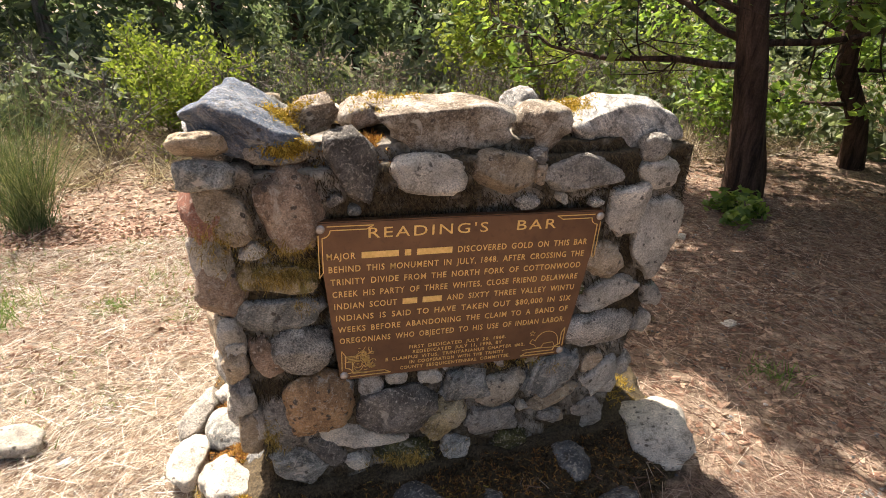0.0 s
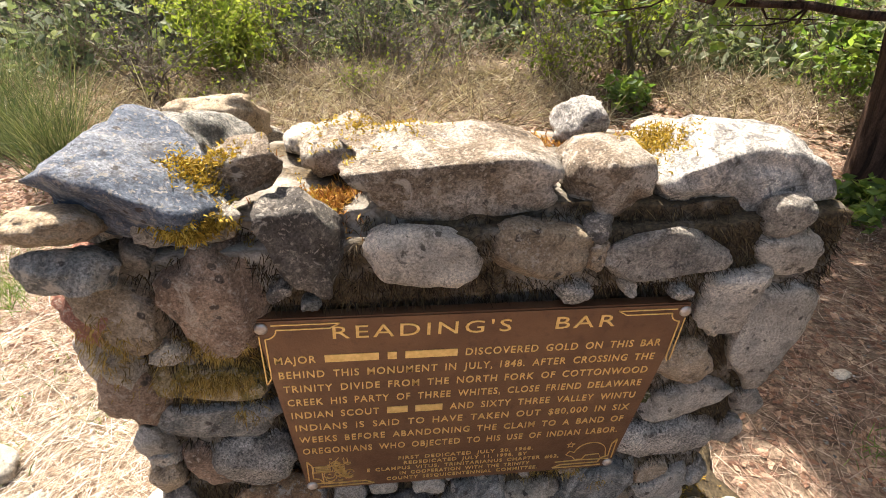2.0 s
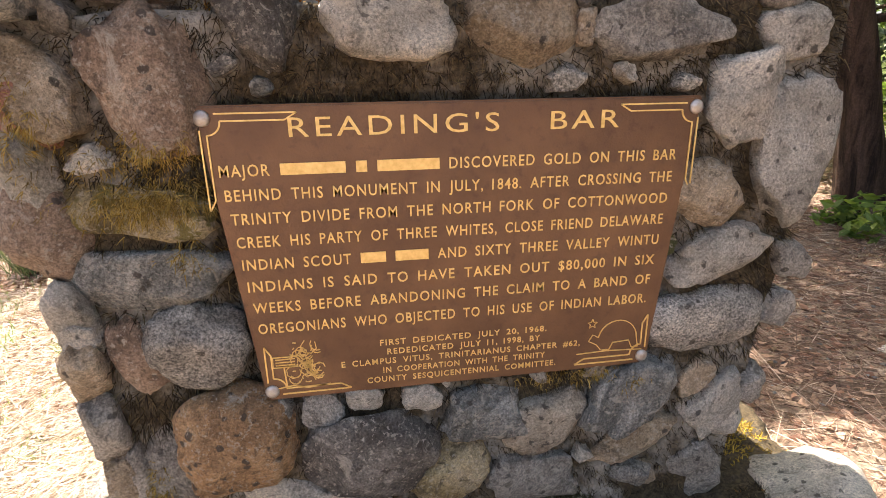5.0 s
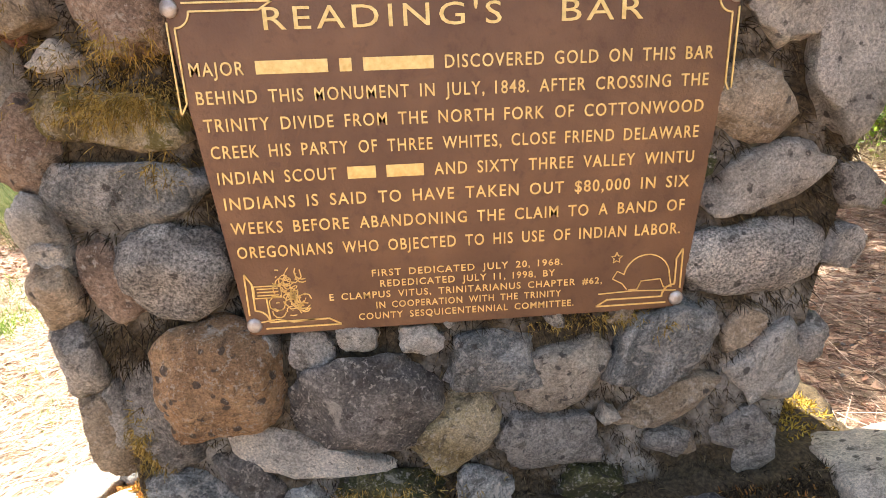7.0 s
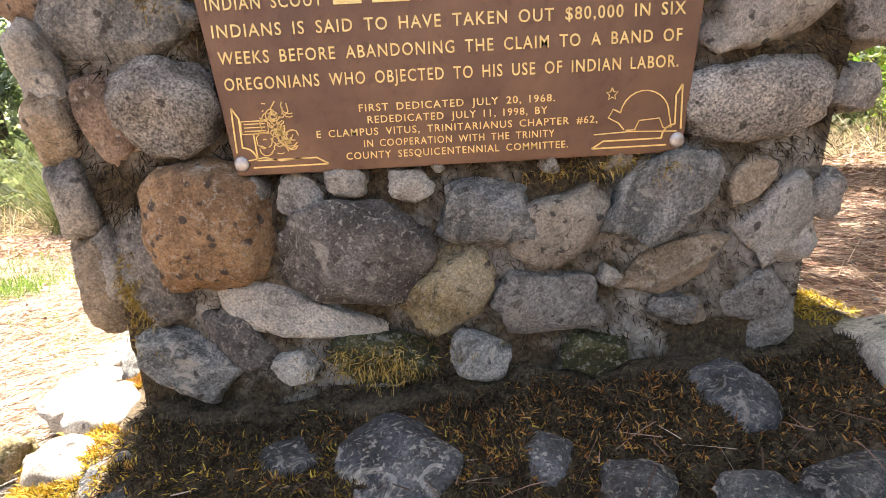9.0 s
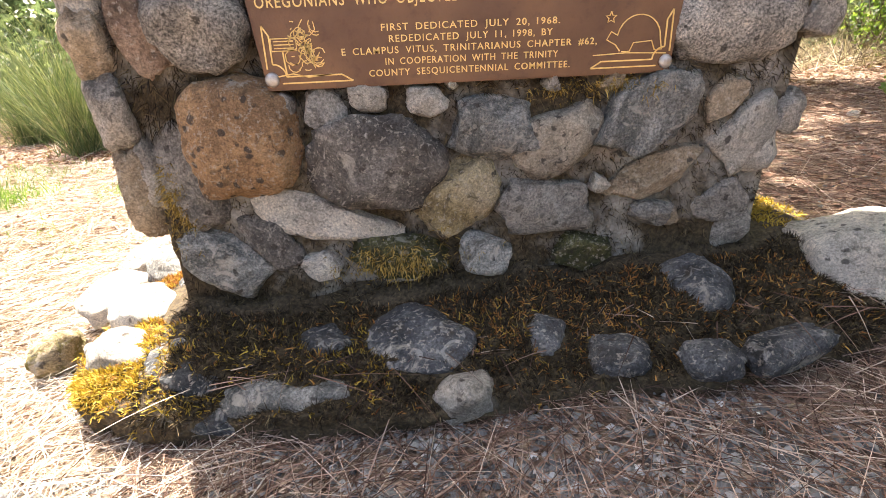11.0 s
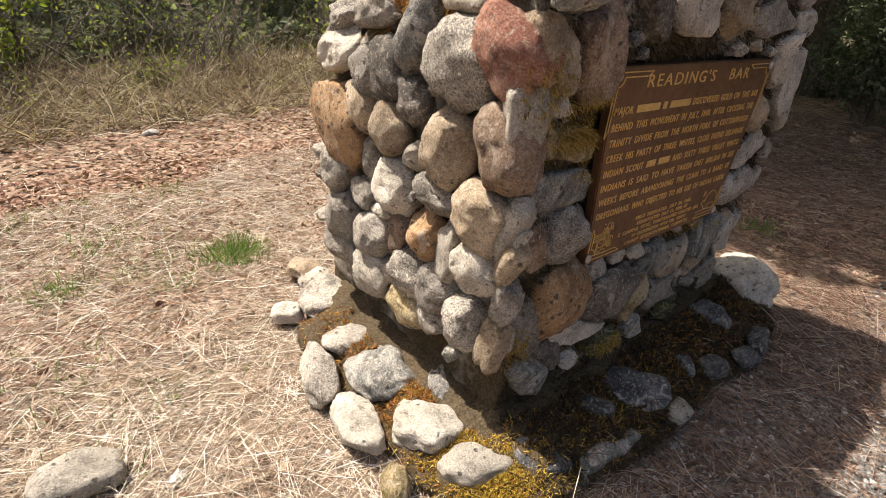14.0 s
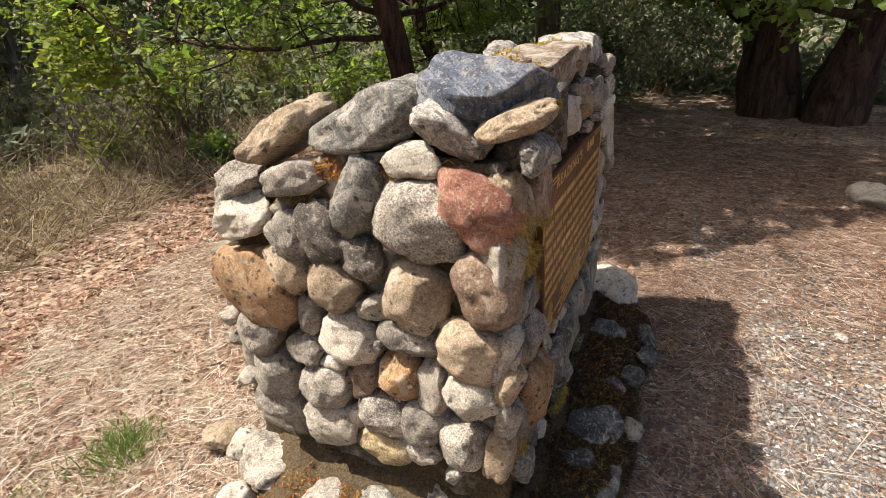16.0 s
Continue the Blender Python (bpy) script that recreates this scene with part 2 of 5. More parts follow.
GRASS_DRY = island_mat("dry grass", (0.0, (0.06, 0.042, 0.032)), (0.4, (0.18, 0.128, 0.09)), (0.75, (0.34, 0.26, 0.18)), (1.0, (0.60, 0.52, 0.40)), through=0.25)
GRASS_GREEN = island_mat("green grass", (0.0, (0.07, 0.12, 0.025)), (0.6, (0.13, 0.20, 0.04)), (1.0, (0.24, 0.28, 0.09)), through=0.35)
REED = island_mat("pale green broom stems", (0.0, (0.045, 0.065, 0.025)), (0.6, (0.10, 0.125, 0.05)), (1.0, (0.24, 0.23, 0.12)), through=0.2)
NEEDLE = island_mat("fallen pine needles", (0.0, (0.11, 0.062, 0.038)), (0.3, (0.30, 0.20, 0.13)), (0.65, (0.53, 0.435, 0.32)), (1.0, (0.80, 0.73, 0.61)))
# reddish litter, with part of the shade's darkness put into its colour
NEEDLE_RED_SHADE = island_mat("red brown pine needles", (0.0, (0.05, 0.026, 0.018)), (0.4, (0.15, 0.085, 0.055)), (0.75, (0.29, 0.185, 0.13)), (1.0, (0.56, 0.44, 0.33)))
DRY_LEAF = island_mat("fallen brown leaves", (0.0, (0.11, 0.055, 0.035)), (0.5, (0.23, 0.125, 0.08)), (1.0, (0.44, 0.30, 0.21)), through=0.15)
GRAVEL = island_mat("mixed gravel", (0.0, (0.06, 0.058, 0.055)), (0.5, (0.15, 0.14, 0.125)), (0.92, (0.27, 0.255, 0.23)), (1.0, (0.55, 0.53, 0.49)))
MOSS_GOLD = island_mat("golden moss", (0.0, (0.14, 0.085, 0.012)), (0.5, (0.36, 0.22, 0.03)), (1.0, (0.52, 0.37, 0.07)), through=0.2)
MOSS_RUST = island_mat("rusty moss", (0.0, (0.14, 0.05, 0.014)), (0.5, (0.33, 0.14, 0.035)), (1.0, (0.48, 0.27, 0.07)), through=0.2)
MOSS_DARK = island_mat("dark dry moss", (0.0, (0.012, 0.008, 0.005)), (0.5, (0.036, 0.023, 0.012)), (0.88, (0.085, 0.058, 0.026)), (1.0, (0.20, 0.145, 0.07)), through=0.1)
MOSS_OLIVE = island_mat("olive trailing moss", (0.0, (0.13, 0.08, 0.018)), (0.5, (0.35, 0.215, 0.05)), (1.0, (0.55, 0.38, 0.12)), through=0.2)


# ---- building helpers ----
def part(name, bm, material, parent=None, label="", smooth=False):
    me = bpy.data.meshes.new(name)
    bm.to_mesh(me)
    bm.free()
    if smooth:
        me.polygons.foreach_set("use_smooth", [True] * len(me.polygons))
    me.materials.append(material)
    ob = new(name, me)
    ob.parent = parent
    return tagged(ob, label)


def mesh_from(name, verts, faces, material, parent=None, label="", smooth=False):
    """verts (n, 3) and faces (m, 3 or 4) as arrays."""
    verts, faces = np.asarray(verts, np.float32), np.asarray(faces, np.int32)
    me = bpy.data.meshes.new(name)
    me.vertices.add(len(verts))
    me.vertices.foreach_set("co", verts.ravel())
    k = faces.shape[1]
    me.loops.add(faces.size)
    me.loops.foreach_set("vertex_index", faces.ravel())
    me.polygons.add(len(faces))
    me.polygons.foreach_set("loop_start", np.arange(0, faces.size, k, dtype=np.int32))
    me.polygons.foreach_set("use_smooth", np.full(len(faces), smooth))
    me.update(calc_edges=True)
    me.materials.append(material)
    ob = new(name, me)
    ob.parent = parent
    return tagged(ob, label)


def unit(v):
    return v / np.maximum(np.linalg.norm(v, axis=-1, keepdims=True), 1e-9)


def blades(roots, tips_dir, length, width, sag, segs=2):
    """Thin tapered strips: roots (n,3), directions (n,3), lengths (n,), widths (n,), sag (n,) downward bend."""
    n = len(roots)
    side = unit(np.cross(tips_dir, unit(rng.normal(0, 1, (n, 3)))))
    verts, faces = [], []
    for i in range(segs + 1):
        s = i / segs
        p = roots + tips_dir * (length * s)[:, None]
        p[:, 2] -= sag * s * s
        w = side * (width * (1 - 0.75 * s) / 2)[:, None]
        verts += [p - w, p + w]
    verts = np.stack(verts, 1).reshape(-1, 3)
    base = (np.arange(n) * (2 * (segs + 1)))[:, None]
    faces = np.concatenate([base + np.array([[2 * i, 2 * i + 1, 2 * i + 3, 2 * i + 2]]) for i in range(segs)], 0)
    return verts, faces


def leaf_quads(centres, size, flat=0.0, long=1.6):
    """A small folded leaf at each centre, turned at random."""
    n = len(centres)
    a = unit(rng.normal(0, 1, (n, 3)) * (1, 1, 1 - flat))
    b = unit(np.cross(a, unit(rng.normal(0, 1, (n, 3)) + (0, 0, 3 * flat))))
    c = np.cross(a, b)
    s = np.broadcast_to(size, (n,))[:, None]
    v = np.stack([centres - a * s * long / 2, centres + b * s * 0.45 + c * s * 0.12, centres + a * s * long / 2, centres - b * s * 0.45 + c * s * 0.12], 1)
    f = (np.arange(n) * 4)[:, None] + np.array([[0, 1, 2, 3]])
    return v.reshape(-1, 3), f


def join(chunks):
    vs, fs, k = [], [], 0
    for v, f in chunks:
        vs.append(v)
        fs.append(f + k)
        k += len(v)
    return np.concatenate(vs), np.concatenate(fs)


def tube(points, radii, sides=8, wob=0.0):
    """A tapered limb along a line of points."""
    pts = np.asarray(points, float)
    n = len(pts)
    verts, faces = [], []
    tan = np.gradient(pts, axis=0)
    for i in range(n):
        t = Vector(tan[i]).normalized()
        x = t.orthogonal().normalized()
        if i:
            x = (prev - t * prev.dot(t)).normalized()
        prev = x
        y = t.cross(x)
        for k in range(sides):
            a = 2 * math.pi * k / sides
            r = radii[i] * (1 + wob * noise.noise(Vector(pts[i]) * 2 + Vector((math.cos(a), math.sin(a), k))))
            verts.append(Vector(pts[i]) + (x * math.cos(a) + y * math.sin(a)) * r)
    for i in range(n - 1):
        for k in range(sides):
            faces.append((i * sides + k, i * sides + (k + 1) % sides, (i + 1) * sides + (k + 1) % sides, (i + 1) * sides + k))
    return np.array(verts), np.array(faces)


def bent(start, way, length, steps=6, wander=0.25, rise=0.0):
    """A wandering line for a limb."""
    p, d = np.array(start, float), unit(np.array(way, float))
    out = [p.copy()]
    for _ in range(steps):
        d = unit(d + rng.normal(0, wander, 3) + (0, 0, rise))
        p = p + d * length / steps
        out.append(p.copy())
    return np.array(out)


def base_empty(name, at, label, category, group=""):
    ob = new(name)
    ob.location = at
    ob.empty_display_size = 0.1
    return tagged(ob, label, category, group)


# ---- ground ----
def lie(x, y):
    """Height of the ground sheet."""
    return 0.018 * noise.noise(Vector((x * 1.3, y * 1.3, 0))) + 0.008 * noise.noise(Vector((x * 5, y * 5, 3))) - 0.012


def build_ground():
    n = 220
    u = np.linspace(-1, 1, n)
    axis = np.sinh(u * 5.2) / np.sinh(5.2) * 400
    gx, gy = np.meshgrid(axis, axis + 0.6, indexing="ij")
    verts = np.array([(x, y, lie(x, y)) for x, y in zip(gx.ravel(), gy.ravel())])
    i, j = np.meshgrid(np.arange(n - 1), np.arange(n - 1), indexing="ij")
    a = (i * n + j).ravel()
    faces = np.stack([a, a + n, a + n + 1, a + 1], 1)
    g = mesh_from("ground", verts, faces, GROUND, smooth=True)
    tagged(g, "sunlit ground under pale pine needles and dry leaves", "ground", kind="structure")


build_ground()


# ---- monument ----
monument = base_empty("monument", (0.05, 0.4, 0), "weathered river stone monument with mossy mortar on a low footing", "monument")


def child_at(ob):
    ob.matrix_parent_inverse = monument.matrix_basis.inverted()
    return ob


monument.matrix_basis = Matrix.Translation((0.05, 0.4, 0))


def rough_box(x0, x1, y0, y1, z0, z1, step, amp, shape=None, seed=0):
    """A subdivided block with an uneven skin."""
    bm = bmesh.new()
    bmesh.ops.create_cube(bm, size=1)
    cuts = max(2, int(max(x1 - x0, y1 - y0, z1 - z0) / step))
    bmesh.ops.subdivide_edges(bm, edges=bm.edges[:], cuts=cuts, use_grid_fill=True)
    for v in bm.verts:
        p = Vector((x0 + (v.co.x + 0.5) * (x1 - x0), y0 + (v.co.y + 0.5) * (y1 - y0), z0 + (v.co.z + 0.5) * (z1 - z0)))
        if shape:
            p = shape(p)
        q = p * 7 + Vector((seed, 0, 0))
        p += Vector((noise.noise(q), noise.noise(q + Vector((9, 0, 0))), noise.noise(q + Vector((0, 9, 0))))) * amp
        q = p * 28
        p += Vector((noise.noise(q), noise.noise(q + Vector((9, 0, 0))), noise.noise(q + Vector((0, 9, 0))))) * amp * 0.5
        v.co = p
    return bm


def core_shape(p):
    top = 1.07 - 0.30 * max(0.0, min(1.0, (p.y - 0.40) / 0.4))
    p.z *= top / 1.07
    if p.x > 0.3:
        p.x = 0.3 + (p.x - 0.3) * (1 - 0.8 * max(0.0, p.y - 0.05))
    down = max(0.0, min(1.0, (1.0 - p.z) / 0.75))
    p.x *= 1 - (0.21 if p.x > 0 else 0.05) * down
    if abs(p.x) < 0.37 and 0.47 < p.z < 0.945:
        p.y = max(p.y, 0.034)
    return p


child_at(part("mortar_core", rough_box(-0.588, 0.655, 0.012, 0.83, 0.0, 1.07, 0.028, 0.013, core_shape), MORTAR, monument, "crumbling grey mortar stained dark with dry moss", True))


child_at(part("mortar_bed", rough_box(-0.565, 0.60, 0.045, 0.34, 1.0, 1.105, 0.03, 0.02, None, 11), MORTAR, monument, "mossy mortar bed under the top boulders", True))


def foot_shape(p):
    u, v = abs(p.x - 0.02) / 0.82, abs(p.y - 0.32) / 0.58
    if u + v > 0:
        k = max(u, v) / (u ** 4 + v ** 4) ** 0.25
        p.x, p.y = 0.02 + (p.x - 0.02) * k, 0.32 + (p.y - 0.32) * k
    out = max(u, v)
    p.z -= max(0.0, p.z) * 0.6 * max(0.0, (out - 0.86) / 0.14)
    near = max(0.0, 1 - max(-0.5 - p.x, p.x - 0.62, 0.05 - p.y, p.y - 0.8, 0.0) / 0.26)
    if p.z > 0:
        p.z += 0.055 * near
    return p


child_at(part("footing", rough_box(-0.80, 0.84, -0.255, 0.90, -0.06, 0.07, 0.022, 0.028, foot_shape, 5), FOOTING, monument, "low mortar footing patched with moss", True))

ICO = {}


def ico(level):
    if level not in ICO:
        bm = bmesh.new()
        bmesh.ops.create_icosphere(bm, subdivisions=level, radius=1)
        bm.verts.ensure_lookup_table()
        ICO[level] = (np.array([v.co[:] for v in bm.verts]), np.array([[v.index for v in f.verts] for f in bm.faces]))
        bm.free()
    return ICO[level]


stone_count = [0]


def rock_mesh(a, b, c, sq, ang, taper, rough, level, face=0.0, cuts=()):
    """Unit rock: a along, b across, c out. sq: how boxy, ang: how faceted, taper: narrower at one end."""
    stone_count[0] += 1
    r = np.random.default_rng(stone_count[0])
    p, f = ico(level)
    p = p / (np.abs(p) ** sq).sum(1, keepdims=True) ** (1 / sq)
    for _ in range(int(10 * ang)):
        n = unit(r.normal(0, 1, 3))
        d = r.uniform(0.66, 0.9)
        over = p @ n - d
        p = p - np.where(over > 0, over * 0.88, 0)[:, None] * n
    for n, d in cuts:
        n = unit(np.array(n, float))
        over = p @ n - d
        p = p - np.where(over > 0, over * 0.9, 0)[:, None] * n
    if face:
        turn = r.uniform(0, 6.3)
        for k in range(5 if face < 0.75 else 0):
            t = turn + k * 1.05 + r.uniform(-0.3, 0.3)
            n = np.array((math.cos(t), math.sin(t), 0.12))
            over = p @ n - r.uniform(0.76, 0.96)
            p = p - np.where(over > 0, over * 0.93, 0)[:, None] * n
        n = unit(np.array((r.normal(0, 0.13), r.normal(0, 0.13), 1.0)))
        over = p @ n - face
        p = p - np.where(over > 0, over * 0.85, 0)[:, None] * n
    off = Vector(r.uniform(-50, 50, 3))
    q = p * (1.0, 1.0, 1.0)
    low = np.array([noise.noise(Vector(v) * 1.4 + off) for v in q])
    mid = np.array([noise.noise(Vector(v) * 3.6 + off) for v in q])
    fine = np.array([noise.noise(Vector(v) * 9.0 + off) for v in q])
    p = p * (1 + rough * (0.17 * low + 0.095 * mid + 0.05 * fine))[:, None]
    p = p * np.stack([np.ones(len(p)), 1 - taper * p[:, 0] * 0.6, 1 - taper * p[:, 0] * 0.3], 1)
    p = p / np.array([np.abs(p[:, k]).max() for k in range(3)])
    return p * (a, b, c), f


def stone(mat, centre, half, turn, sq=2.4, ang=0.2, taper=0.0, rough=1.0, level=4, label="", face=0.0, cuts=()):
    v, f = rock_mesh(*half, sq, ang, taper, rough, level, face, cuts)
    ob = mesh_from("stone", v, f, STONE[mat], monument, label, True)
    ob.matrix_basis = Matrix.Translation(centre) @ turn
    return child_at(ob)


def front(mat, x, z, w, h, deg, y=0.0, sq=3.0, ang=0.4, taper=0.0, d=0.0):
    """A stone set in the front face."""
    deep = d or max(0.036, min(0.066, 0.46 * min(w, h)))
    turn = Matrix.Rotation(radians(-deg), 4, "Y") @ Matrix.Rotation(radians(90), 4, "X")
    x = max(x, 0.5 * w * abs(math.cos(radians(deg))) - 0.612)
    stone(mat, (x, y + 0.018, z), (w * 0.565, h * 0.575, deep), turn, sq, ang, taper, face=0.7 if ang > 0.35 else 0.8)


def side(mat, y, z, w, h, deg, x=-0.60, sq=2.8, ang=0.3, taper=0.0, d=0.0):
    """A stone set in the narrow lit face."""
    deep = d or max(0.034, min(0.068, 0.5 * min(w, h)))
    reach = 0.53 * math.hypot(w * math.cos(radians(deg)), h * math.sin(radians(deg)))
    y = max(y, reach - (0.085 if d else 0.035))
    turn = Matrix(((0, 0, -1, 0), (1, 0, 0, 0), (0, 1, 0, 0), (0, 0, 0, 1))) @ Matrix.Rotation(radians(deg), 4, "Z")
    stone(mat, (x + (0.012 if not d else 0), y, z), (w * 0.535, h * 0.545, deep), turn, sq, ang, taper, face=0.85 if ang > 0.25 else 0.0)


def flat(mat, x, y, w, h_across, deg, z=0.08, h=0.05, sq=2.4, ang=0.2, taper=0.0):
    """A stone bedded in the footing, its top at z."""
    stone(mat, (x, y, z - h * (0.68 if mat == "ledge" else 0.5)), (w * 0.55, h_across * 0.55, h), Matrix.Rotation(radians(deg), 4, "Z"), sq, ang, taper)


def cap(mat, x, y, z, sx, sy, sz, rx=0, ry=0, rz=0, sq=2.8, ang=0.4, taper=0.0, rough=1.0, cuts=()):
    """A boulder laid along the top."""
    turn = Euler((radians(rx), radians(ry), radians(rz))).to_matrix().to_4x4()
    stone(mat, (x, y, z), (sx / 2, sy / 2, sz / 2), turn, sq, ang, taper, rough, cuts=cuts)


# boulders along the top, with steep fronts
STEEP = (((0, -1, -0.12), 0.68),)
cap("slate", -0.495, 0.06, 1.165, 0.275, 0.25, 0.17, 4, 13, -14, 3.0, 0.6, 0.30, cuts=(((-0.1, -1, -0.25), 0.66), ((-0.9, 0, 0.6), 0.8), ((0.5, 0.1, 1), 0.62)))
cap("cap", -0.342, 0.07, 1.180, 0.115, 0.10, 0.09, 0, -25, 0, 2.6, 0.4, cuts=(((0, -1, -0.05), 0.55),))
cap("cap", -0.212, 0.19, 1.155, 0.15, 0.13, 0.095, 0, -22, 10, 2.6, 0.5)
cap("cap", -0.043, 0.095, 1.145, 0.37, 0.21, 0.130, 0, 4, 0, 3.4, 0.2, cuts=STEEP)
cap("cap", 0.225, 0.085, 1.128, 0.155, 0.19, 0.125, 0, 0, 0, 3.0, 0.2, cuts=STEEP)
cap("white", 0.468, 0.12, 1.120, 0.352, 0.25, 0.140, 0, 6, 0, 2.8, 0.3, 0.12, cuts=(((0, -1, -0.05), 0.66),))
cap("white", 0.25, 0.30, 1.145, 0.12, 0.11, 0.085, 0, -20, 0, 2.4, 0.5)
cap("pale", 0.45, 0.33, 1.10, 0.12, 0.12, 0.06, 0, 0, 10, 2.4, 0.4)
cap("pale", -0.285, 0.28, 1.13, 0.075, 0.09, 0.06, 0, 0, 10)
cap("grey", 0.05, 0.38, 1.05, 0.22, 0.16, 0.09, -15, 0, 10)
cap("tan", -0.25, 0.47, 0.99, 0.2, 0.16, 0.09, -25, 0, 30)
cap("grey", 0.40, 0.5, 0.99, 0.24, 0.18, 0.1, -25, 0, 0)
cap("pale", 0.2, 0.58, 0.93, 0.2, 0.18, 0.09, -30, 0, 20)
cap("blue", -0.1, 0.68, 0.86, 0.22, 0.16, 0.09, -30, 0, 0)
cap("tan", -0.38, 0.68, 0.86, 0.2, 0.17, 0.1, -30, 0, 0)
cap("grey", 0.30, 0.72, 0.85, 0.22, 0.17, 0.09, -30, 0, 0)

# upper front
front("grey", -0.432, 1.122, 0.151, 0.072, -0, ang=.4)
front("grey", -0.512, 1.065, 0.056, 0.052, -80, ang=.4)
front("brown", -0.415, 0.982, 0.206, 0.147, -92, ang=.5, taper=.35)
front("dark", -0.264, 1.074, 0.180, 0.110, -81, y=-.012, ang=.4, taper=.45)
front("pale", -0.087, 1.041, 0.176, 0.092, -7, sq=3.2, ang=.2)
front("tan", 0.102, 1.030, 0.166, 0.102, -8, sq=3, ang=.3)
front("grey", 0.327, 1.012, 0.211, 0.110, 1, sq=3, ang=.4)
front("grey", 0.528, 1.073, 0.076, 0.076, 81, ang=.3)
front("pale", 0.554, 1.000, 0.126, 0.088, 1, ang=.4)
front("tan", -0.589, 0.977, 0.169, 0.102, -47, y=-.012, sq=2.6)
front("pale", -0.597, 0.861, 0.160, 0.083, -80, sq=2.6)
front("pale", 0.466, 0.909, 0.161, 0.134, 50, ang=.5)
front("pale", 0.579, 0.827, 0.268, 0.151, 86, sq=3.4, ang=.6)
front("tan", 0.203, 1.028, 0.067, 0.040, 87)
front("dark", 0.199, 1.068, 0.045, 0.038, -4)
# middle
front("tan", 0.424, 0.751, 0.131, 0.106, -23, sq=2.4, ang=.2)
front("pale", 0.455, 0.637, 0.188, 0.100, 10, ang=.5)
front("lichen", 0.442, 0.517, 0.227, 0.111, 0, sq=2.6, ang=.3)
front("moss", -0.481, 0.810, 0.217, 0.072, -11, sq=2.8, ang=.2)
front("blue", -0.499, 0.708, 0.247, 0.100, -3, sq=3, ang=.5)
front("lichen", -0.426, 0.591, 0.152, 0.134, -23, sq=2.3, ang=.1)
front("brown", -0.512, 0.573, 0.157, 0.074, -72, sq=2.4, ang=.1)
front("brown", -0.582, 0.595, 0.101, 0.051, -74, sq=2.4, ang=.1)
front("pale", -0.582, 0.632, 0.052, 0.045, -40, y=-.012, ang=.4)
front("mossdark", 0.353, 0.673, 0.037, 0.031, 73)
front("grey", 0.588, 0.519, 0.071, 0.078, 65, ang=.4)
front("grey", 0.601, 0.615, 0.089, 0.060, -62, ang=.4)
# lower
front("orange", -0.395, 0.408, 0.190, 0.188, -17, y=-.010, sq=2.3, ang=.15)
front("grey", -0.255, 0.443, 0.072, 0.067, -69, ang=.5, taper=-.3)
front("pale", -0.182, 0.457, 0.063, 0.045, -5, ang=.2)
front("pale", -0.085, 0.443, 0.075, 0.053, -16, ang=.5)
front("blue", 0.017, 0.391, 0.152, 0.114, -8, y=-.008, sq=4.5, ang=.5)
front("spot", 0.135, 0.357, 0.157, 0.108, 31, sq=2.5, ang=.2)
front("blue", 0.297, 0.387, 0.210, 0.116, 29, y=-.010, sq=3, ang=.5)
front("tan", 0.436, 0.400, 0.095, 0.057, 54, ang=.5)
front("pale", 0.471, 0.335, 0.157, 0.091, 58, sq=2.8, ang=.3)
front("tan", 0.316, 0.281, 0.185, 0.077, 21, ang=.4)
front("dark", -0.184, 0.352, 0.232, 0.155, -12, y=-.008, sq=2.4, ang=.3)
front("pale", -0.276, 0.253, 0.255, 0.078, -17, sq=2.4, ang=.3, taper=.3)
front("ochre", -0.054, 0.273, 0.165, 0.118, 31, sq=2.5, ang=.3)
front("grey", 0.109, 0.237, 0.188, 0.105, -6, sq=2.8, ang=.4)
front("grey", -0.499, 0.353, 0.177, 0.086, -75, sq=2.5, ang=.2)
front("grey", -0.559, 0.366, 0.124, 0.046, -95, sq=2.4)
front("blue", -0.477, 0.204, 0.173, 0.093, -40, y=-.012, ang=.6)
front("dark", -0.388, 0.227, 0.125, 0.068, -58, ang=.3)
front("pale", -0.303, 0.169, 0.076, 0.053, -1, y=-.012, ang=.4)
front("blue", -0.002, 0.160, 0.095, 0.076, -17, y=-.02, ang=.3)
front("grey", 0.311, 0.199, 0.090, 0.047, -6, ang=.3)
front("grey", 0.446, 0.205, 0.106, 0.086, 27, ang=.4)
front("mossdark", -0.161, 0.176, 0.168, 0.086, -9, y=-.02, sq=2.4)
front("grey", 0.553, 0.363, 0.078, 0.049, 78, ang=.3)
front("grey", 0.128, 0.451, 0.033, 0.028, -7)
front("tan", 0.231, 0.446, 0.048, 0.029, 4)
front("mossdark", 0.182, 0.139, 0.109, 0.068, -6, y=-.02)
front("tan", 0.342, 0.198, 0.056, 0.045, -27, ang=.4)
front("pale", -0.043, 0.465, 0.021, 0.016, -5)
front("grey", -0.317, 0.461, 0.038, 0.026, -39)
# narrow lit face and its shoulder
side("lichen", 0.180, 0.941, 0.211, 0.178, -172, sq=2.3, ang=.1)
side("red", 0.041, 0.986, 0.201, 0.137, -152, sq=2.4, ang=.1, taper=-.2)
side("blue", 0.328, 0.970, 0.202, 0.117, -69, sq=2.4, ang=.2)
side("pale", 0.194, 1.064, 0.136, 0.071, 180, ang=.4)
side("grey", 0.486, 1.003, 0.181, 0.075, 165, ang=.3)
side("pale", 0.667, 0.887, 0.173, 0.104, 158, ang=.5)
side("grey", 0.527, 0.853, 0.128, 0.105, -122, ang=.1)
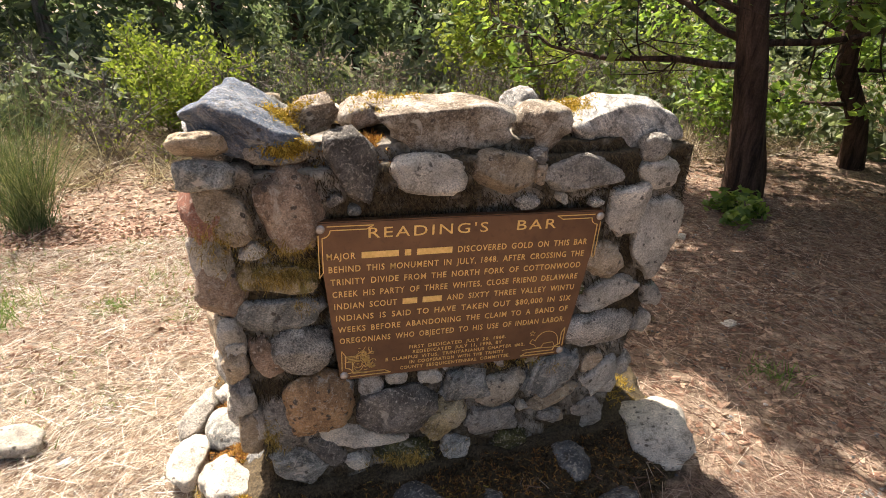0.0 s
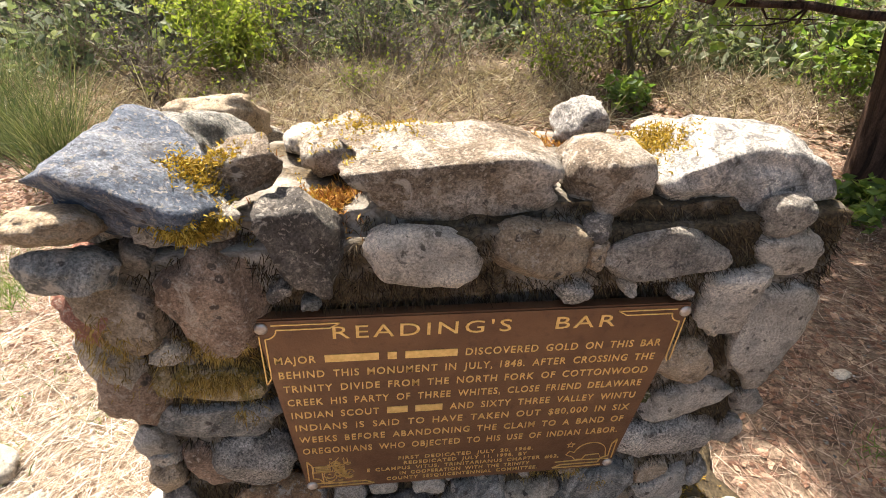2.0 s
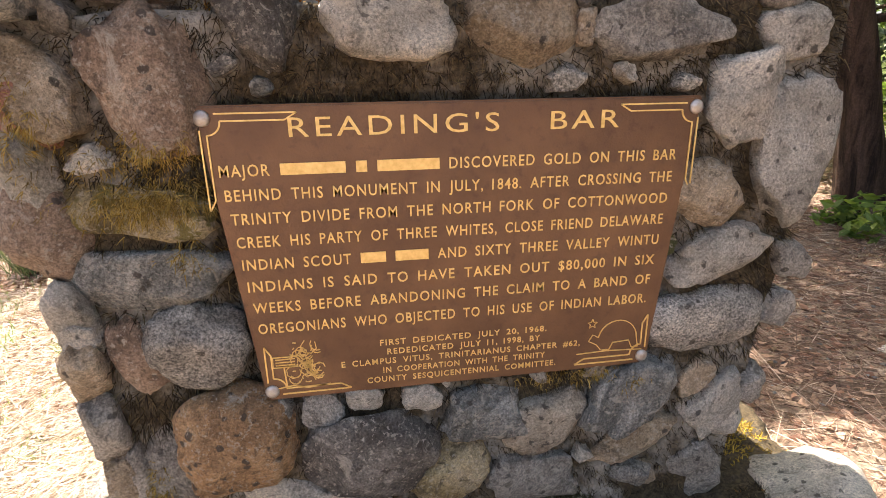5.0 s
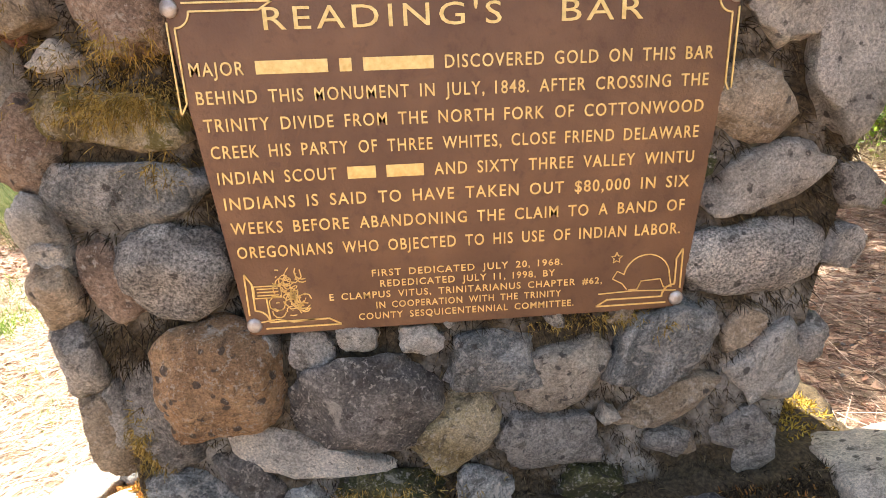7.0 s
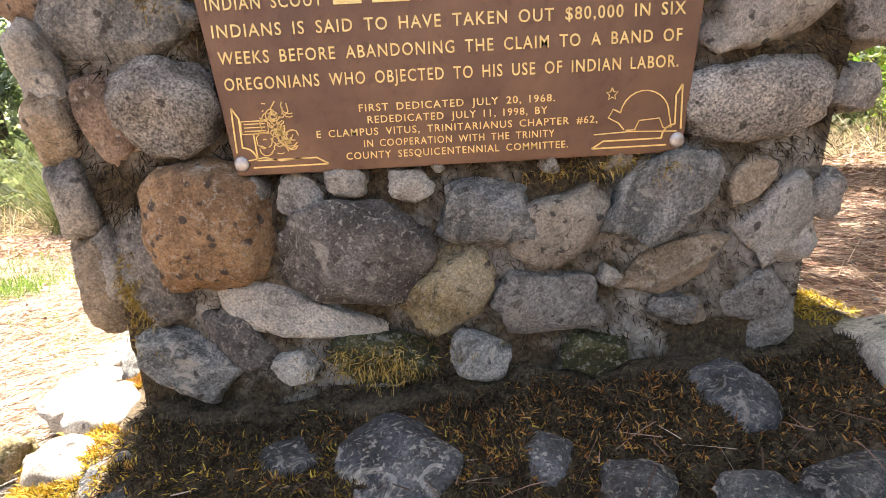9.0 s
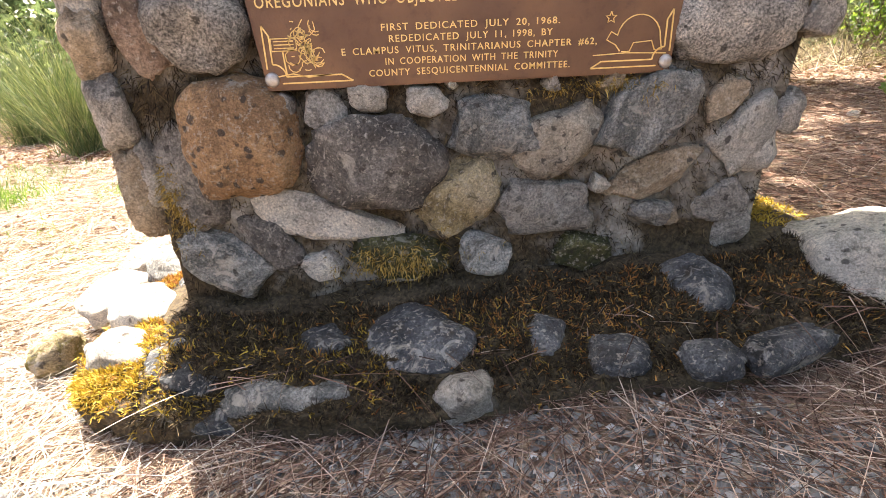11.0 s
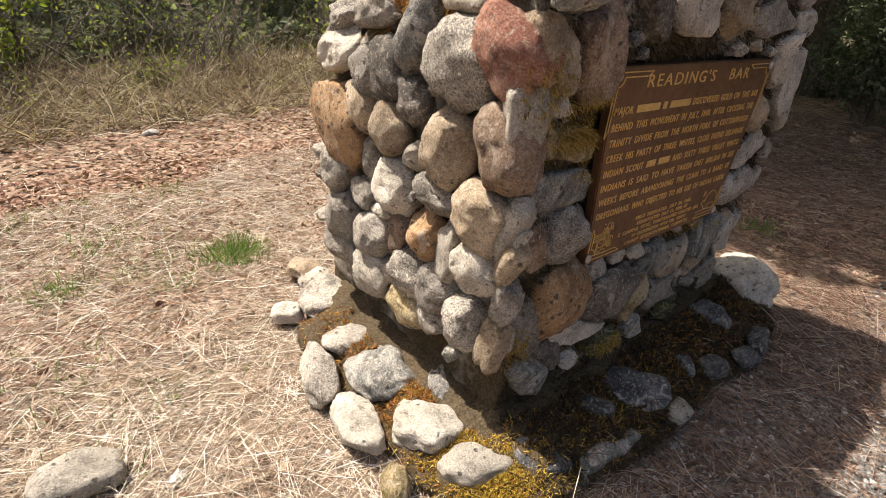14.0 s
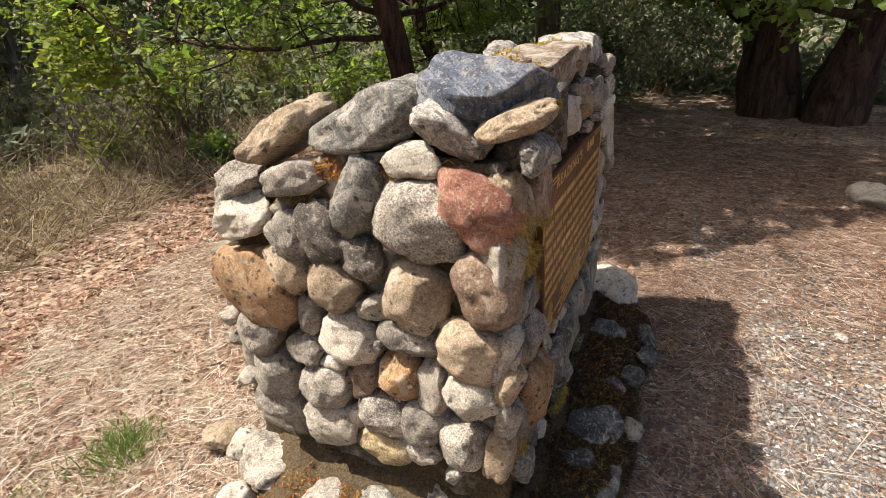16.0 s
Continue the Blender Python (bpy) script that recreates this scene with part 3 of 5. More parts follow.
side("dark", 0.433, 0.878, 0.158, 0.116, -115, ang=.1)
side("dark", 0.335, 0.833, 0.108, 0.104, -103, ang=.3)
side("orange", 0.671, 0.704, 0.275, 0.243, -125, sq=2.4, ang=.1)
side("tan", 0.549, 0.778, 0.140, 0.113, -126, sq=2.4, ang=.1)
side("tan", 0.418, 0.747, 0.144, 0.147, -161, sq=2.2, ang=.1, taper=.2)
side("pale", 0.326, 0.701, 0.131, 0.073, 143, ang=.4)
side("tan", 0.204, 0.759, 0.153, 0.173, -164, sq=2.5, ang=.1)
side("brown", 0.043, 0.809, 0.190, 0.134, -99, sq=2.5, ang=.1)
side("pale", -0.038, 0.854, 0.175, 0.064, 107, sq=2.5, ang=.1)
side("grey", 0.692, 0.551, 0.140, 0.161, -145, sq=2.3, ang=.1)
side("grey", 0.521, 0.641, 0.120, 0.068, -83, ang=.1)
side("pale", 0.404, 0.606, 0.158, 0.156, -166, sq=2.5, ang=.3)
side("grey", 0.235, 0.643, 0.167, 0.093, 176, sq=2.4, ang=.1)
side("tan", 0.086, 0.646, 0.160, 0.138, -160, sq=2.5, ang=.2)
side("grey", 0.550, 0.527, 0.118, 0.096, 175, ang=.2)
side("grey", 0.670, 0.421, 0.154, 0.171, -176, sq=2.2, ang=.1)
side("pale", 0.471, 0.504, 0.094, 0.051, 156, ang=.1)
side("grey", 0.504, 0.427, 0.151, 0.156, -164, sq=2.2, ang=.1)
side("brown", 0.377, 0.487, 0.093, 0.134, -145, ang=.3)
side("orange", 0.272, 0.522, 0.144, 0.110, -84, sq=2.3, ang=.1)
side("pale", 0.184, 0.509, 0.175, 0.088, -83, ang=.2)
side("pale", 0.091, 0.521, 0.140, 0.137, -118, sq=2.5, ang=.2)
side("grey", 0.683, 0.315, 0.187, 0.133, 171, sq=2.3, ang=.1)
side("pale", 0.506, 0.300, 0.191, 0.164, 176, ang=.3)
side("lichen", 0.333, 0.376, 0.158, 0.152, 160, sq=2.2, ang=.1)
side("grey", 0.207, 0.393, 0.135, 0.152, -175, ang=.3)
side("ochre", 0.333, 0.272, 0.154, 0.109, 180, ang=.1)
side("lichen", 0.114, 0.349, 0.137, 0.156, 170, sq=2.2, ang=.1)
side("grey", 0.229, 0.294, 0.120, 0.097, 176, ang=.2)
side("tan", 0.027, 0.330, 0.173, 0.073, 100, ang=.2)
side("pale", 0.011, 0.647, 0.156, 0.052, 109, ang=.2)
side("tan", -0.003, 0.561, 0.134, 0.055, 111, ang=.2)
side("grey", 0.001, 0.470, 0.124, 0.056, 103, ang=.2)
side("pale", 0.427, 0.337, 0.061, 0.060, -81, ang=.1)
side("grey", 0.327, 0.605, 0.054, 0.046, -160)
side("tan", 0.139, 0.689, 0.059, 0.044, -117)
side("grey", 0.255, 0.885, 0.054, 0.040, -105)
side("blue", 0.314, 1.115, 0.29, 0.125, 156, x=-.50, d=.12, ang=.3, sq=2.8)
side("white", 0.117, 1.125, 0.159, 0.080, -151, x=-.565, d=.075, ang=.5, sq=3.2)
side("tan", -0.028, 1.145, 0.147, 0.050, 159, x=-.580, d=.06, sq=2.3, ang=0)
side("blue", -0.068, 1.094, 0.071, 0.067, 170, x=-.575, d=.066, ang=.8, sq=4)
side("tan", 0.561, 1.077, 0.236, 0.091, 145, x=-.50, d=.11, ang=.4)
side("lichen", 0.726, 0.947, 0.269, 0.095, 149, x=-.50, d=.12, ang=.4)
# stones bedded in the footing
flat("lichen", -0.617, 0.761, 0.206, 0.226, -34, 0.090, h=.05)
flat("tan", -0.594, 1.007, 0.134, 0.132, -34, 0.060, h=.035)
flat("grey", -0.699, 0.516, 0.143, 0.118, -16, 0.090, h=.035, ang=.5)
flat("lichen", -0.817, 0.470, 0.243, 0.101, -108, 0.070, h=.05, ang=.3)
flat("blue", -0.683, 0.344, 0.188, 0.207, -7, 0.090, h=.06, ang=.6)
flat("pale", -0.828, 0.245, 0.206, 0.113, -97, 0.065, h=.05, ang=.5)
flat("pale", -0.696, 0.114, 0.187, 0.137, -55, 0.085, h=.055, ang=.3)
flat("white", -0.584, 0.206, 0.165, 0.069, -125, 0.100, h=.05)
flat("pale", -0.673, -0.052, 0.176, 0.104, -49, 0.075, h=.05, ang=.2)
flat("moss", -0.847, 0.038, 0.106, 0.066, -116, 0.050, h=.05)
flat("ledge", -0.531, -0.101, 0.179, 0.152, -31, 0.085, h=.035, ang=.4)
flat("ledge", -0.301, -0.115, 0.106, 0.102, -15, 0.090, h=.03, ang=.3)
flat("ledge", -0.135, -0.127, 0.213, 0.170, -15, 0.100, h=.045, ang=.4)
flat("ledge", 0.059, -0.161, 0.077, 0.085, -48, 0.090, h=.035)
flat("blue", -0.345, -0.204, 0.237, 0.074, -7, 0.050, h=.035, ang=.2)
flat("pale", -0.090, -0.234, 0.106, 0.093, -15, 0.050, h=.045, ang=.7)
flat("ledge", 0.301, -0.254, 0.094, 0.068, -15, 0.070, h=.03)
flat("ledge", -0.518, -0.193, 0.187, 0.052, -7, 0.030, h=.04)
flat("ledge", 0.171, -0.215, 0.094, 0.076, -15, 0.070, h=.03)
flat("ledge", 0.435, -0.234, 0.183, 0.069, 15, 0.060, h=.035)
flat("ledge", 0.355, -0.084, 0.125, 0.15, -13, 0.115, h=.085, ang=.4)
stone("pale", (0.690, -0.045, 0.078), (0.125, 0.140, 0.095), Matrix.Rotation(radians(-18), 4, "Z"), 2.8, 0.4)
flat("pale", -0.60, 0.90, 0.13, 0.10, 20, 0.07, h=.05)
flat("grey", -0.42, 0.92, 0.14, 0.10, 0, 0.06, h=.05)
flat("pale", -0.76, 0.80, 0.10, 0.08, -30, 0.05, h=.045)
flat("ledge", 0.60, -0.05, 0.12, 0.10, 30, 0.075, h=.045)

# stones of the far and rear faces, in loose courses
def plain_courses():
    r = np.random.default_rng(3)
    kinds = ("grey", "tan", "pale", "blue", "brown", "lichen")
    for row in range(6):
        z = 0.15 + row * 0.15
        for k in range(5):
            y = 0.08 + k * 0.17 + r.uniform(-0.02, 0.02)
            if z < 0.98 - 0.3 * max(0, (y - 0.3) / 0.5):
                w, h = r.uniform(0.13, 0.18), r.uniform(0.11, 0.15)
                turn = Matrix(((0, 0, 1, 0), (1, 0, 0, 0), (0, 1, 0, 0), (0, 0, 0, 1))) @ Matrix.Rotation(r.uniform(-0.4, 0.4), 4, "Z")
                stone(kinds[r.integers(6)], ((0.630 - 0.28 * max(0.0, y - 0.05)) * (1 - 0.21 * max(0.0, (1.0 - z) / 0.75)), y, z), (w / 2, h / 2, 0.05), turn, 2.4, 0.3, level=3)
        if z < 0.75:
            for k in range(7):
                w, h = r.uniform(0.14, 0.19), r.uniform(0.11, 0.15)
                turn = Matrix.Rotation(radians(-90), 4, "X") @ Matrix.Rotation(r.uniform(-0.4, 0.4), 4, "Z")
                stone(kinds[r.integers(6)], (-0.45 + k * 0.135, 0.825, z), (w / 2, h / 2, 0.05), turn, 2.4, 0.3, level=3)


plain_courses()

# ---- plaque ----
TILT = Matrix.Rotation(radians(2.6), 4, "Y")
plaque = base_empty("plaque", (0, 0, 0), "brown bronze plaque with raised gold lettering, bolted into the stonework", "plaque")
plaque.matrix_basis = Matrix.Translation((0.003, 0.012, 0.700)) @ TILT


def half_width(z):
    return 0.355 + 0.024 * z / 0.23


def panel():
    bm = bmesh.new()
    outline = []
    for sx, sz in ((-1, -1), (1, -1), (1, 1), (-1, 1)):
        for k in range(5):
            a = (k / 4) * math.pi / 2 + {(-1, -1): math.pi, (1, -1): 1.5 * math.pi, (1, 1): 0, (-1, 1): 0.5 * math.pi}[(sx, sz)]
            z = sz * 0.226 + 0.006 * math.sin(a)
            outline.append(bm.verts.new((sx * (half_width(sz * 0.23) - 0.008) + 0.006 * math.cos(a), 0, z)))
    f = bm.faces.new(outline)
    ext = bmesh.ops.extrude_face_region(bm, geom=[f])
    bmesh.ops.translate(bm, verts=[g for g in ext["geom"] if isinstance(g, bmesh.types.BMVert)], vec=(0, -0.022, 0))
    bmesh.ops.recalc_face_normals(bm, faces=bm.faces[:])
    bmesh.ops.bevel(bm, geom=[e for e in bm.edges if all(v.co.y < -0.01 for v in e.verts)], offset=0.003, segments=2, affect="EDGES")
    return part("panel", bm, BRONZE, plaque)


panel()
FACE = -0.0222


def letters(text, bold, space):
    """Mesh of one word, with its width."""
    cu = bpy.data.curves.new("word", "FONT")
    cu.body, cu.size, cu.extrude, cu.offset, cu.resolution_u, cu.space_character = text, 1.0, 0.06, bold, 3, space
    ob = bpy.data.objects.new("word", cu)
    scene.collection.objects.link(ob)
    me = bpy.data.meshes.new_from_object(ob.evaluated_get(bpy.context.evaluated_depsgraph_get()))
    v = np.array([p.co[:] for p in me.vertices])
    me.calc_loop_triangles()
    f = np.array([t.vertices[:] for t in me.loop_triangles])
    bpy.data.objects.remove(ob)
    bpy.data.curves.remove(cu)
    bpy.data.meshes.remove(me)
    return v, f


def bar(n):
    """A plain raised bar about n letters long."""
    w = 0.66 * n
    x, y, z = (0.0, w), (0.0, 0.69), (-0.06, 0.06)
    v = np.array([(a, b, c) for c in z for b in y for a in x])
    f = np.array([(0, 1, 3), (0, 3, 2), (4, 6, 7), (4, 7, 5), (0, 4, 5), (0, 5, 1), (2, 3, 7), (2, 7, 6), (0, 2, 6), (0, 6, 4), (1, 5, 7), (1, 7, 3)])
    return v, f


def line(words, x0, x1, z, cap_height, name="text_line", gap=0.75, bold=0.006, space=1.18):
    """One raised line of words from x0 to x1, its feet at z. A number stands for a bar of that many letters."""
    pieces = [bar(w) if isinstance(w, (int, float)) else letters(w, bold, space) for w in words]
    widths = [p[0][:, 0].max() - p[0][:, 0].min() for p in pieces]
    total = sum(widths) + gap * (len(words) - 1)
    k = (x1 - x0) / total
    chunks, x = [], x0
    for (v, f), w in zip(pieces, widths):
        q = np.stack([x + (v[:, 0] - v[:, 0].min()) * k, FACE - v[:, 2] * 0.02, z + v[:, 1] * cap_height / 0.69], 1)
        chunks.append((q, f))
        x += (w + gap) * k
    v, f = join(chunks)
    mesh_from(name, v, f[:, ::-1], BRASS, plaque)


line(["READING'S"], -0.254, 0.050, 0.187, 0.027, "title", bold=0.0, space=1.22)
line(["BAR"], 0.130, 0.240, 0.187, 0.027, "title", bold=0.0, space=1.22)
BODY = (["MAJOR", 7, 1.2, 7, "DISCOVERED", "GOLD", "ON", "THIS", "BAR"],
        ["BEHIND", "THIS", "MONUMENT", "IN", "JULY,", "1848.", "AFTER", "CROSSING", "THE"],
        ["TRINITY", "DIVIDE", "FROM", "THE", "NORTH", "FORK", "OF", "COTTONWOOD"],
        ["CREEK", "HIS", "PARTY", "OF", "THREE", "WHITES,", "CLOSE", "FRIEND", "DELAWARE"],
        ["INDIAN", "SCOUT", 3, 4, "AND", "SIXTY", "THREE", "VALLEY", "WINTU"],
        ["INDIANS", "IS", "SAID", "TO", "HAVE", "TAKEN", "OUT", "$80,000", "IN", "SIX"],
        ["WEEKS", "BEFORE", "ABANDONING", "THE", "CLAIM", "TO", "A", "BAND", "OF"],
        ["OREGONIANS", "WHO", "OBJECTED", "TO", "HIS", "USE", "OF", "INDIAN", "LABOR."])
for k, words in enumerate(BODY):
    z = 0.134 - 0.0351 * k
    w = half_width(z) - 0.021
    line(words, -w - 0.006, w - 0.006, z, 0.0165)
SMALL = ((["FIRST", "DEDICATED", "JULY", "20,", "1968."], -0.143, 0.139), (["REDEDICATED", "JULY", "11,", "1998,", "BY"], -0.132, 0.128),
         (["E", "CLAMPUS", "VITUS,", "TRINITARIANUS", "CHAPTER", "#62,"], -0.207, 0.201), (["IN", "COOPERATION", "WITH", "THE", "TRINITY"], -0.140, 0.138),
         (["COUNTY", "SESQUICENTENNIAL", "COMMITTEE."], -0.167, 0.158))
for k, (words, x0, x1) in enumerate(SMALL):
    line(words, x0, x1, -0.150 - 0.0167 * k, 0.0100)


def stroke(points, width, lift=0.0015):
    """A raised flat line on the plaque through points (x, z)."""
    p = np.array(points, float)
    d = unit(np.gradient(p, axis=0))
    n = np.stack([-d[:, 1], d[:, 0]], 1) * width / 2
    ring = np.stack([p - n, p + n], 1).reshape(-1, 2)
    k = len(ring)
    v = np.concatenate([np.insert(ring, 1, FACE + 0.0002, 1), np.insert(ring, 1, FACE - lift, 1)])
    f = []
    for i in range(0, k - 2, 2):
        f += [(k + i, k + i + 1, k + i + 3, k + i + 2), (i, k + i, k + i + 2, i + 2), (i + 1, i + 3, k + i + 3, k + i + 1)]
    f += [(0, 1, k + 1, k), (k - 2, 2 * k - 2, 2 * k - 1, k - 1)]
    return v, np.array(f)


def arc(cx, cz, r, a0, a1, n=10):
    return [(cx + r * math.cos(radians(a0 + (a1 - a0) * i / (n - 1))), cz + r * math.sin(radians(a0 + (a1 - a0) * i / (n - 1)))) for i in range(n)]


def corner(sx, sz):
    """Double border lines at one corner, notched round its bolt."""
    edge = half_width(sz * 0.23)
    bx, bz = (edge - 0.016) * sx, 0.211 * sz
    out, top = (edge - 0.007) * sx, 0.221 * sz
    down = 0.125 if sz > 0 else 0.075
    chunks = [stroke([(bx, bz - sz * 0.019), (bx, bz - sz * (down - 0.015)), (out, bz - sz * down)], 0.0022),
              stroke([(out, bz - sz * down), (out, bz - sz * 0.012)], 0.0022),
              stroke([(bx - sx * 0.019, bz), (bx - sx * 0.105, bz), (bx - sx * 0.122, top)], 0.0022),
              stroke([(bx - sx * 0.122, top), (bx - sx * 0.012, top)], 0.0022)]
    a = {(-1, 1): (-90, 0), (1, 1): (-90, -180), (-1, -1): (90, 0), (1, -1): (90, 180)}[(sx, sz)]
    chunks.append(stroke(arc(bx, bz, 0.019, *a), 0.0022))
    v, f = join(chunks)
    mesh_from("border_corner", v, f, BRASS, plaque)
    bm = bmesh.new()
    bmesh.ops.create_uvsphere(bm, u_segments=16, v_segments=8, radius=0.0115)
    for q in bm.verts:
        q.co = (q.co.x + bx + sx * 0.004, q.co.z * 0.45 + FACE - 0.001, q.co.y + bz + sz * 0.004)
    bmesh.ops.recalc_face_normals(bm, faces=bm.faces[:])
    part("bolt", bm, BOLT, plaque, "dull grey domed bolt head", True)


def bolt_mat():
    m = Mat("dull grey metal", 0.5, 0.5, 0.7)
    return m.done(m.ramp(m.noise(120, 4), (0.3, (0.34, 0.27, 0.22)), (0.7, (0.55, 0.49, 0.43))))


BOLT = bolt_mat()
for sx in (-1, 1):
    for sz in (-1, 1):
        corner(sx, sz)


def emblem_post():
    """Raised drawing of a small signboard among bushy strokes."""
    r = np.random.default_rng(5)
    ch = [stroke([(-0.313, -0.155), (-0.275, -0.155), (-0.275, -0.173), (-0.313, -0.173), (-0.313, -0.155)], 0.0016)]
    for k in range(3):
        ch.append(stroke([(-0.309, -0.159 - 0.005 * k), (-0.279, -0.159 - 0.005 * k)], 0.0016))
    ch.append(stroke([(-0.297, -0.173), (-0.295, -0.208)], 0.0022))
    for k in range(52):
        x, z = r.uniform(-0.283, -0.240), r.uniform(-0.198, -0.136)
        ch.append(stroke(arc(x, z, r.uniform(0.006, 0.013), r.uniform(0, 360), r.uniform(100, 400), 6), 0.0014))
    ch.append(stroke([(-0.312, -0.211), (-0.285, -0.207), (-0.262, -0.213), (-0.226, -0.210)], 0.0018))
    v, f = join(ch)
    mesh_from("emblem", v, f, BRASS, plaque, "raised gold drawing of a signboard")


def emblem_hill():
    """Raised outline of a rounded back over a ground line, with a star."""
    ch = [stroke(arc(0.270, -0.178, 0.036, 170, 10, 12), 0.0016), stroke([(0.235, -0.172), (0.224, -0.166), (0.217, -0.178), (0.232, -0.186), (0.240, -0.196)], 0.0016),
          stroke([(0.305, -0.172), (0.310, -0.196), (0.298, -0.196), (0.292, -0.182), (0.262, -0.184), (0.256, -0.197), (0.243, -0.197)], 0.0016),
          stroke([(0.196, -0.201), (0.250, -0.199), (0.318, -0.202)], 0.0016)]
    star = [(0.222 + (0.009 if k % 2 == 0 else 0.004) * math.sin(k * math.pi / 5), -0.145 + (0.009 if k % 2 == 0 else 0.004) * math.cos(k * math.pi / 5)) for k in range(11)]
    ch.append(stroke(star, 0.0014))
    v, f = join(ch)
    mesh_from("emblem", v, f, BRASS, plaque, "raised gold outline drawing with a star")


emblem_post()
emblem_hill()

# ---- loose stones on the ground ----
def loose(label, mat, x, y, sx, sy, sz, rz=0, ang=0.5, sq=2.6, sink=0.25):
    v, f = rock_mesh(sx / 2, sy / 2, sz / 2, sq, ang, 0.1, 1.0, 3)
    ob = mesh_from("loose_stone", v, f, STONE[mat], None, label, True)
    ob.matrix_basis = Matrix.Translation((x, y, lie(x, y) + sz * (0.5 - sink))) @ Matrix.Rotation(radians(rz), 4, "Z")
    return tagged(ob, category="stone")


loose("pale green-grey smooth stone lying on dry needles", "pale", -1.42, 0.49, 0.20, 0.13, 0.115, -8, 0.2)
loose("small white flat stone on dry needles", "white", -1.24, 0.385, 0.06, 0.045, 0.02, 30)
loose("small white stone among fallen leaves", "white", -0.62, 3.1, 0.11, 0.08, 0.05, 10)
loose("pale boulder in the shade beside the drive", "pale", 2.42, -1.36, 0.35, 0.22, 0.16, 20)
loose("small white stone on dry needles", "white", -0.977, 0.075, 0.05, 0.09, 0.02, 60)
loose("small white stone on dry needles", "white", -1.56, 0.13, 0.05, 0.07, 0.025, 20)
loose("pale chip of stone in the gravel", "white", 0.75, -0.95, 0.06, 0.05, 0.02, 20)
loose("pale flat stone on shaded needles", "pale", 1.55, 0.55, 0.09, 0.06, 0.025, 15)
loose("pale flat stone on shaded needles", "pale", 1.25, 1.15, 0.08, 0.06, 0.025, 75)
loose("pale flat stone on shaded needles", "pale", 2.0, 1.5, 0.1, 0.06, 0.03, 40)

# ---- small stones wedged into wide joints ----
bpy.context.view_layer.update()
DEPS = bpy.context.evaluated_depsgraph_get()


def on_core(o, d):
    hit, _, _, _, ob, _ = scene.ray_cast(DEPS, o, d, distance=1.5)
    return hit and ob.name.startswith("mortar")


def wedge(face, tries, u0, u1, z0, z1, keep):
    r = np.random.default_rng(17)
    put = []
    kinds = ("grey", "pale", "tan", "dark", "blue", "brown", "lichen")
    for k in range(tries):
        size = 0.042 - 0.026 * k / tries
        u, z = r.uniform(u0, u1), r.uniform(z0, z1)
        if any((u - a) ** 2 + (z - c) ** 2 < (size + s) ** 2 for a, c, s in put):
            continue
        ring = [(u, z)] + [(u + size * 0.9 * math.cos(a), z + size * 0.9 * math.sin(a)) for a in np.linspace(0, 2 * math.pi, 7)[:-1]]
        if face == "front":
            clear = all(on_core(Vector((a, -0.6, c)), Vector((0, 1, 0))) for a, c in ring)
        else:
            clear = all(on_core(Vector((-1.3, a, c)), Vector((1, 0, 0))) for a, c in ring)
        if clear:
            put.append((u, z, size))
            if r.random() < keep:
                args = (kinds[r.integers(7)], u, z, size * 2, size * r.uniform(1.3, 1.8), r.uniform(-80, 80), -0.006 if face == "front" else -0.606)
                (front if face == "front" else side)(*args)


wedge("front", 2600, -0.6, 0.66, 0.12, 1.06, 0.3)
wedge("side", 1800, 0.02, 0.82, 0.24, 0.98, 0.4)

# ---- moss ----
bpy.context.view_layer.update()
DEPS = bpy.context.evaluated_depsgraph_get()


def tufts(name, label, mat, rays, length, width, only="", droop=0.0):
    """Moss fibres where rays from outside meet the stonework."""
    roots, ways = [], []
    for o, d in rays:
        hit, place, normal, _, ob, _ = scene.ray_cast(DEPS, o, d, distance=1.2)
        if not hit or ob.name.startswith("ground") or (only and not ob.name.startswith(only)):
            continue
        if ob.parent is not monument:
            continue
        for _ in range(3):
            roots.append(np.array(place) + rng.normal(0, 0.0025, 3))
            w = np.array(normal) * 0.8 + rng.normal(0, 0.55, 3) + (0, 0, -droop)
            ways.append(w)
    if not roots:
        return
    n = len(roots)
    v, f = blades(np.array(roots), unit(np.array(ways)), rng.uniform(0.5, 1.2, n) * length, np.full(n, width), np.full(n, length * 0.2))
    ob = mesh_from(name, v, f, mat, monument, label)
    ob.matrix_basis = Matrix.Identity(4)
    child_at(tagged(ob, kind="stuff"))


def front_rays(x, z, rx, rz, n):
    p = rng.normal(0, 0.45, (n, 2)) * (rx, rz)
    return [(Vector((x + a, -0.5, z + b)), Vector((0, 1, 0))) for a, b in p]


def top_rays(x, y, rx, ry, n):
    p = rng.normal(0, 0.45, (n, 2)) * (rx, ry)
    return [(Vector((x + a, y + b, 1.6)), Vector((0, 0, -1))) for a, b in p]


def foot_rays(x, y, rx, ry, n):
    p = rng.normal(0, 0.45, (n, 2)) * (rx, ry)
    return [(Vector((x + a, y + b, 0.6)), Vector((0, 0, -1))) for a, b in p]


def side_rays(y, z, ry, rz, n):
    p = rng.normal(0, 0.45, (n, 2)) * (ry, rz)
    return [(Vector((-1.2, y + a, z + b)), Vector((1, 0, 0))) for a, b in p]


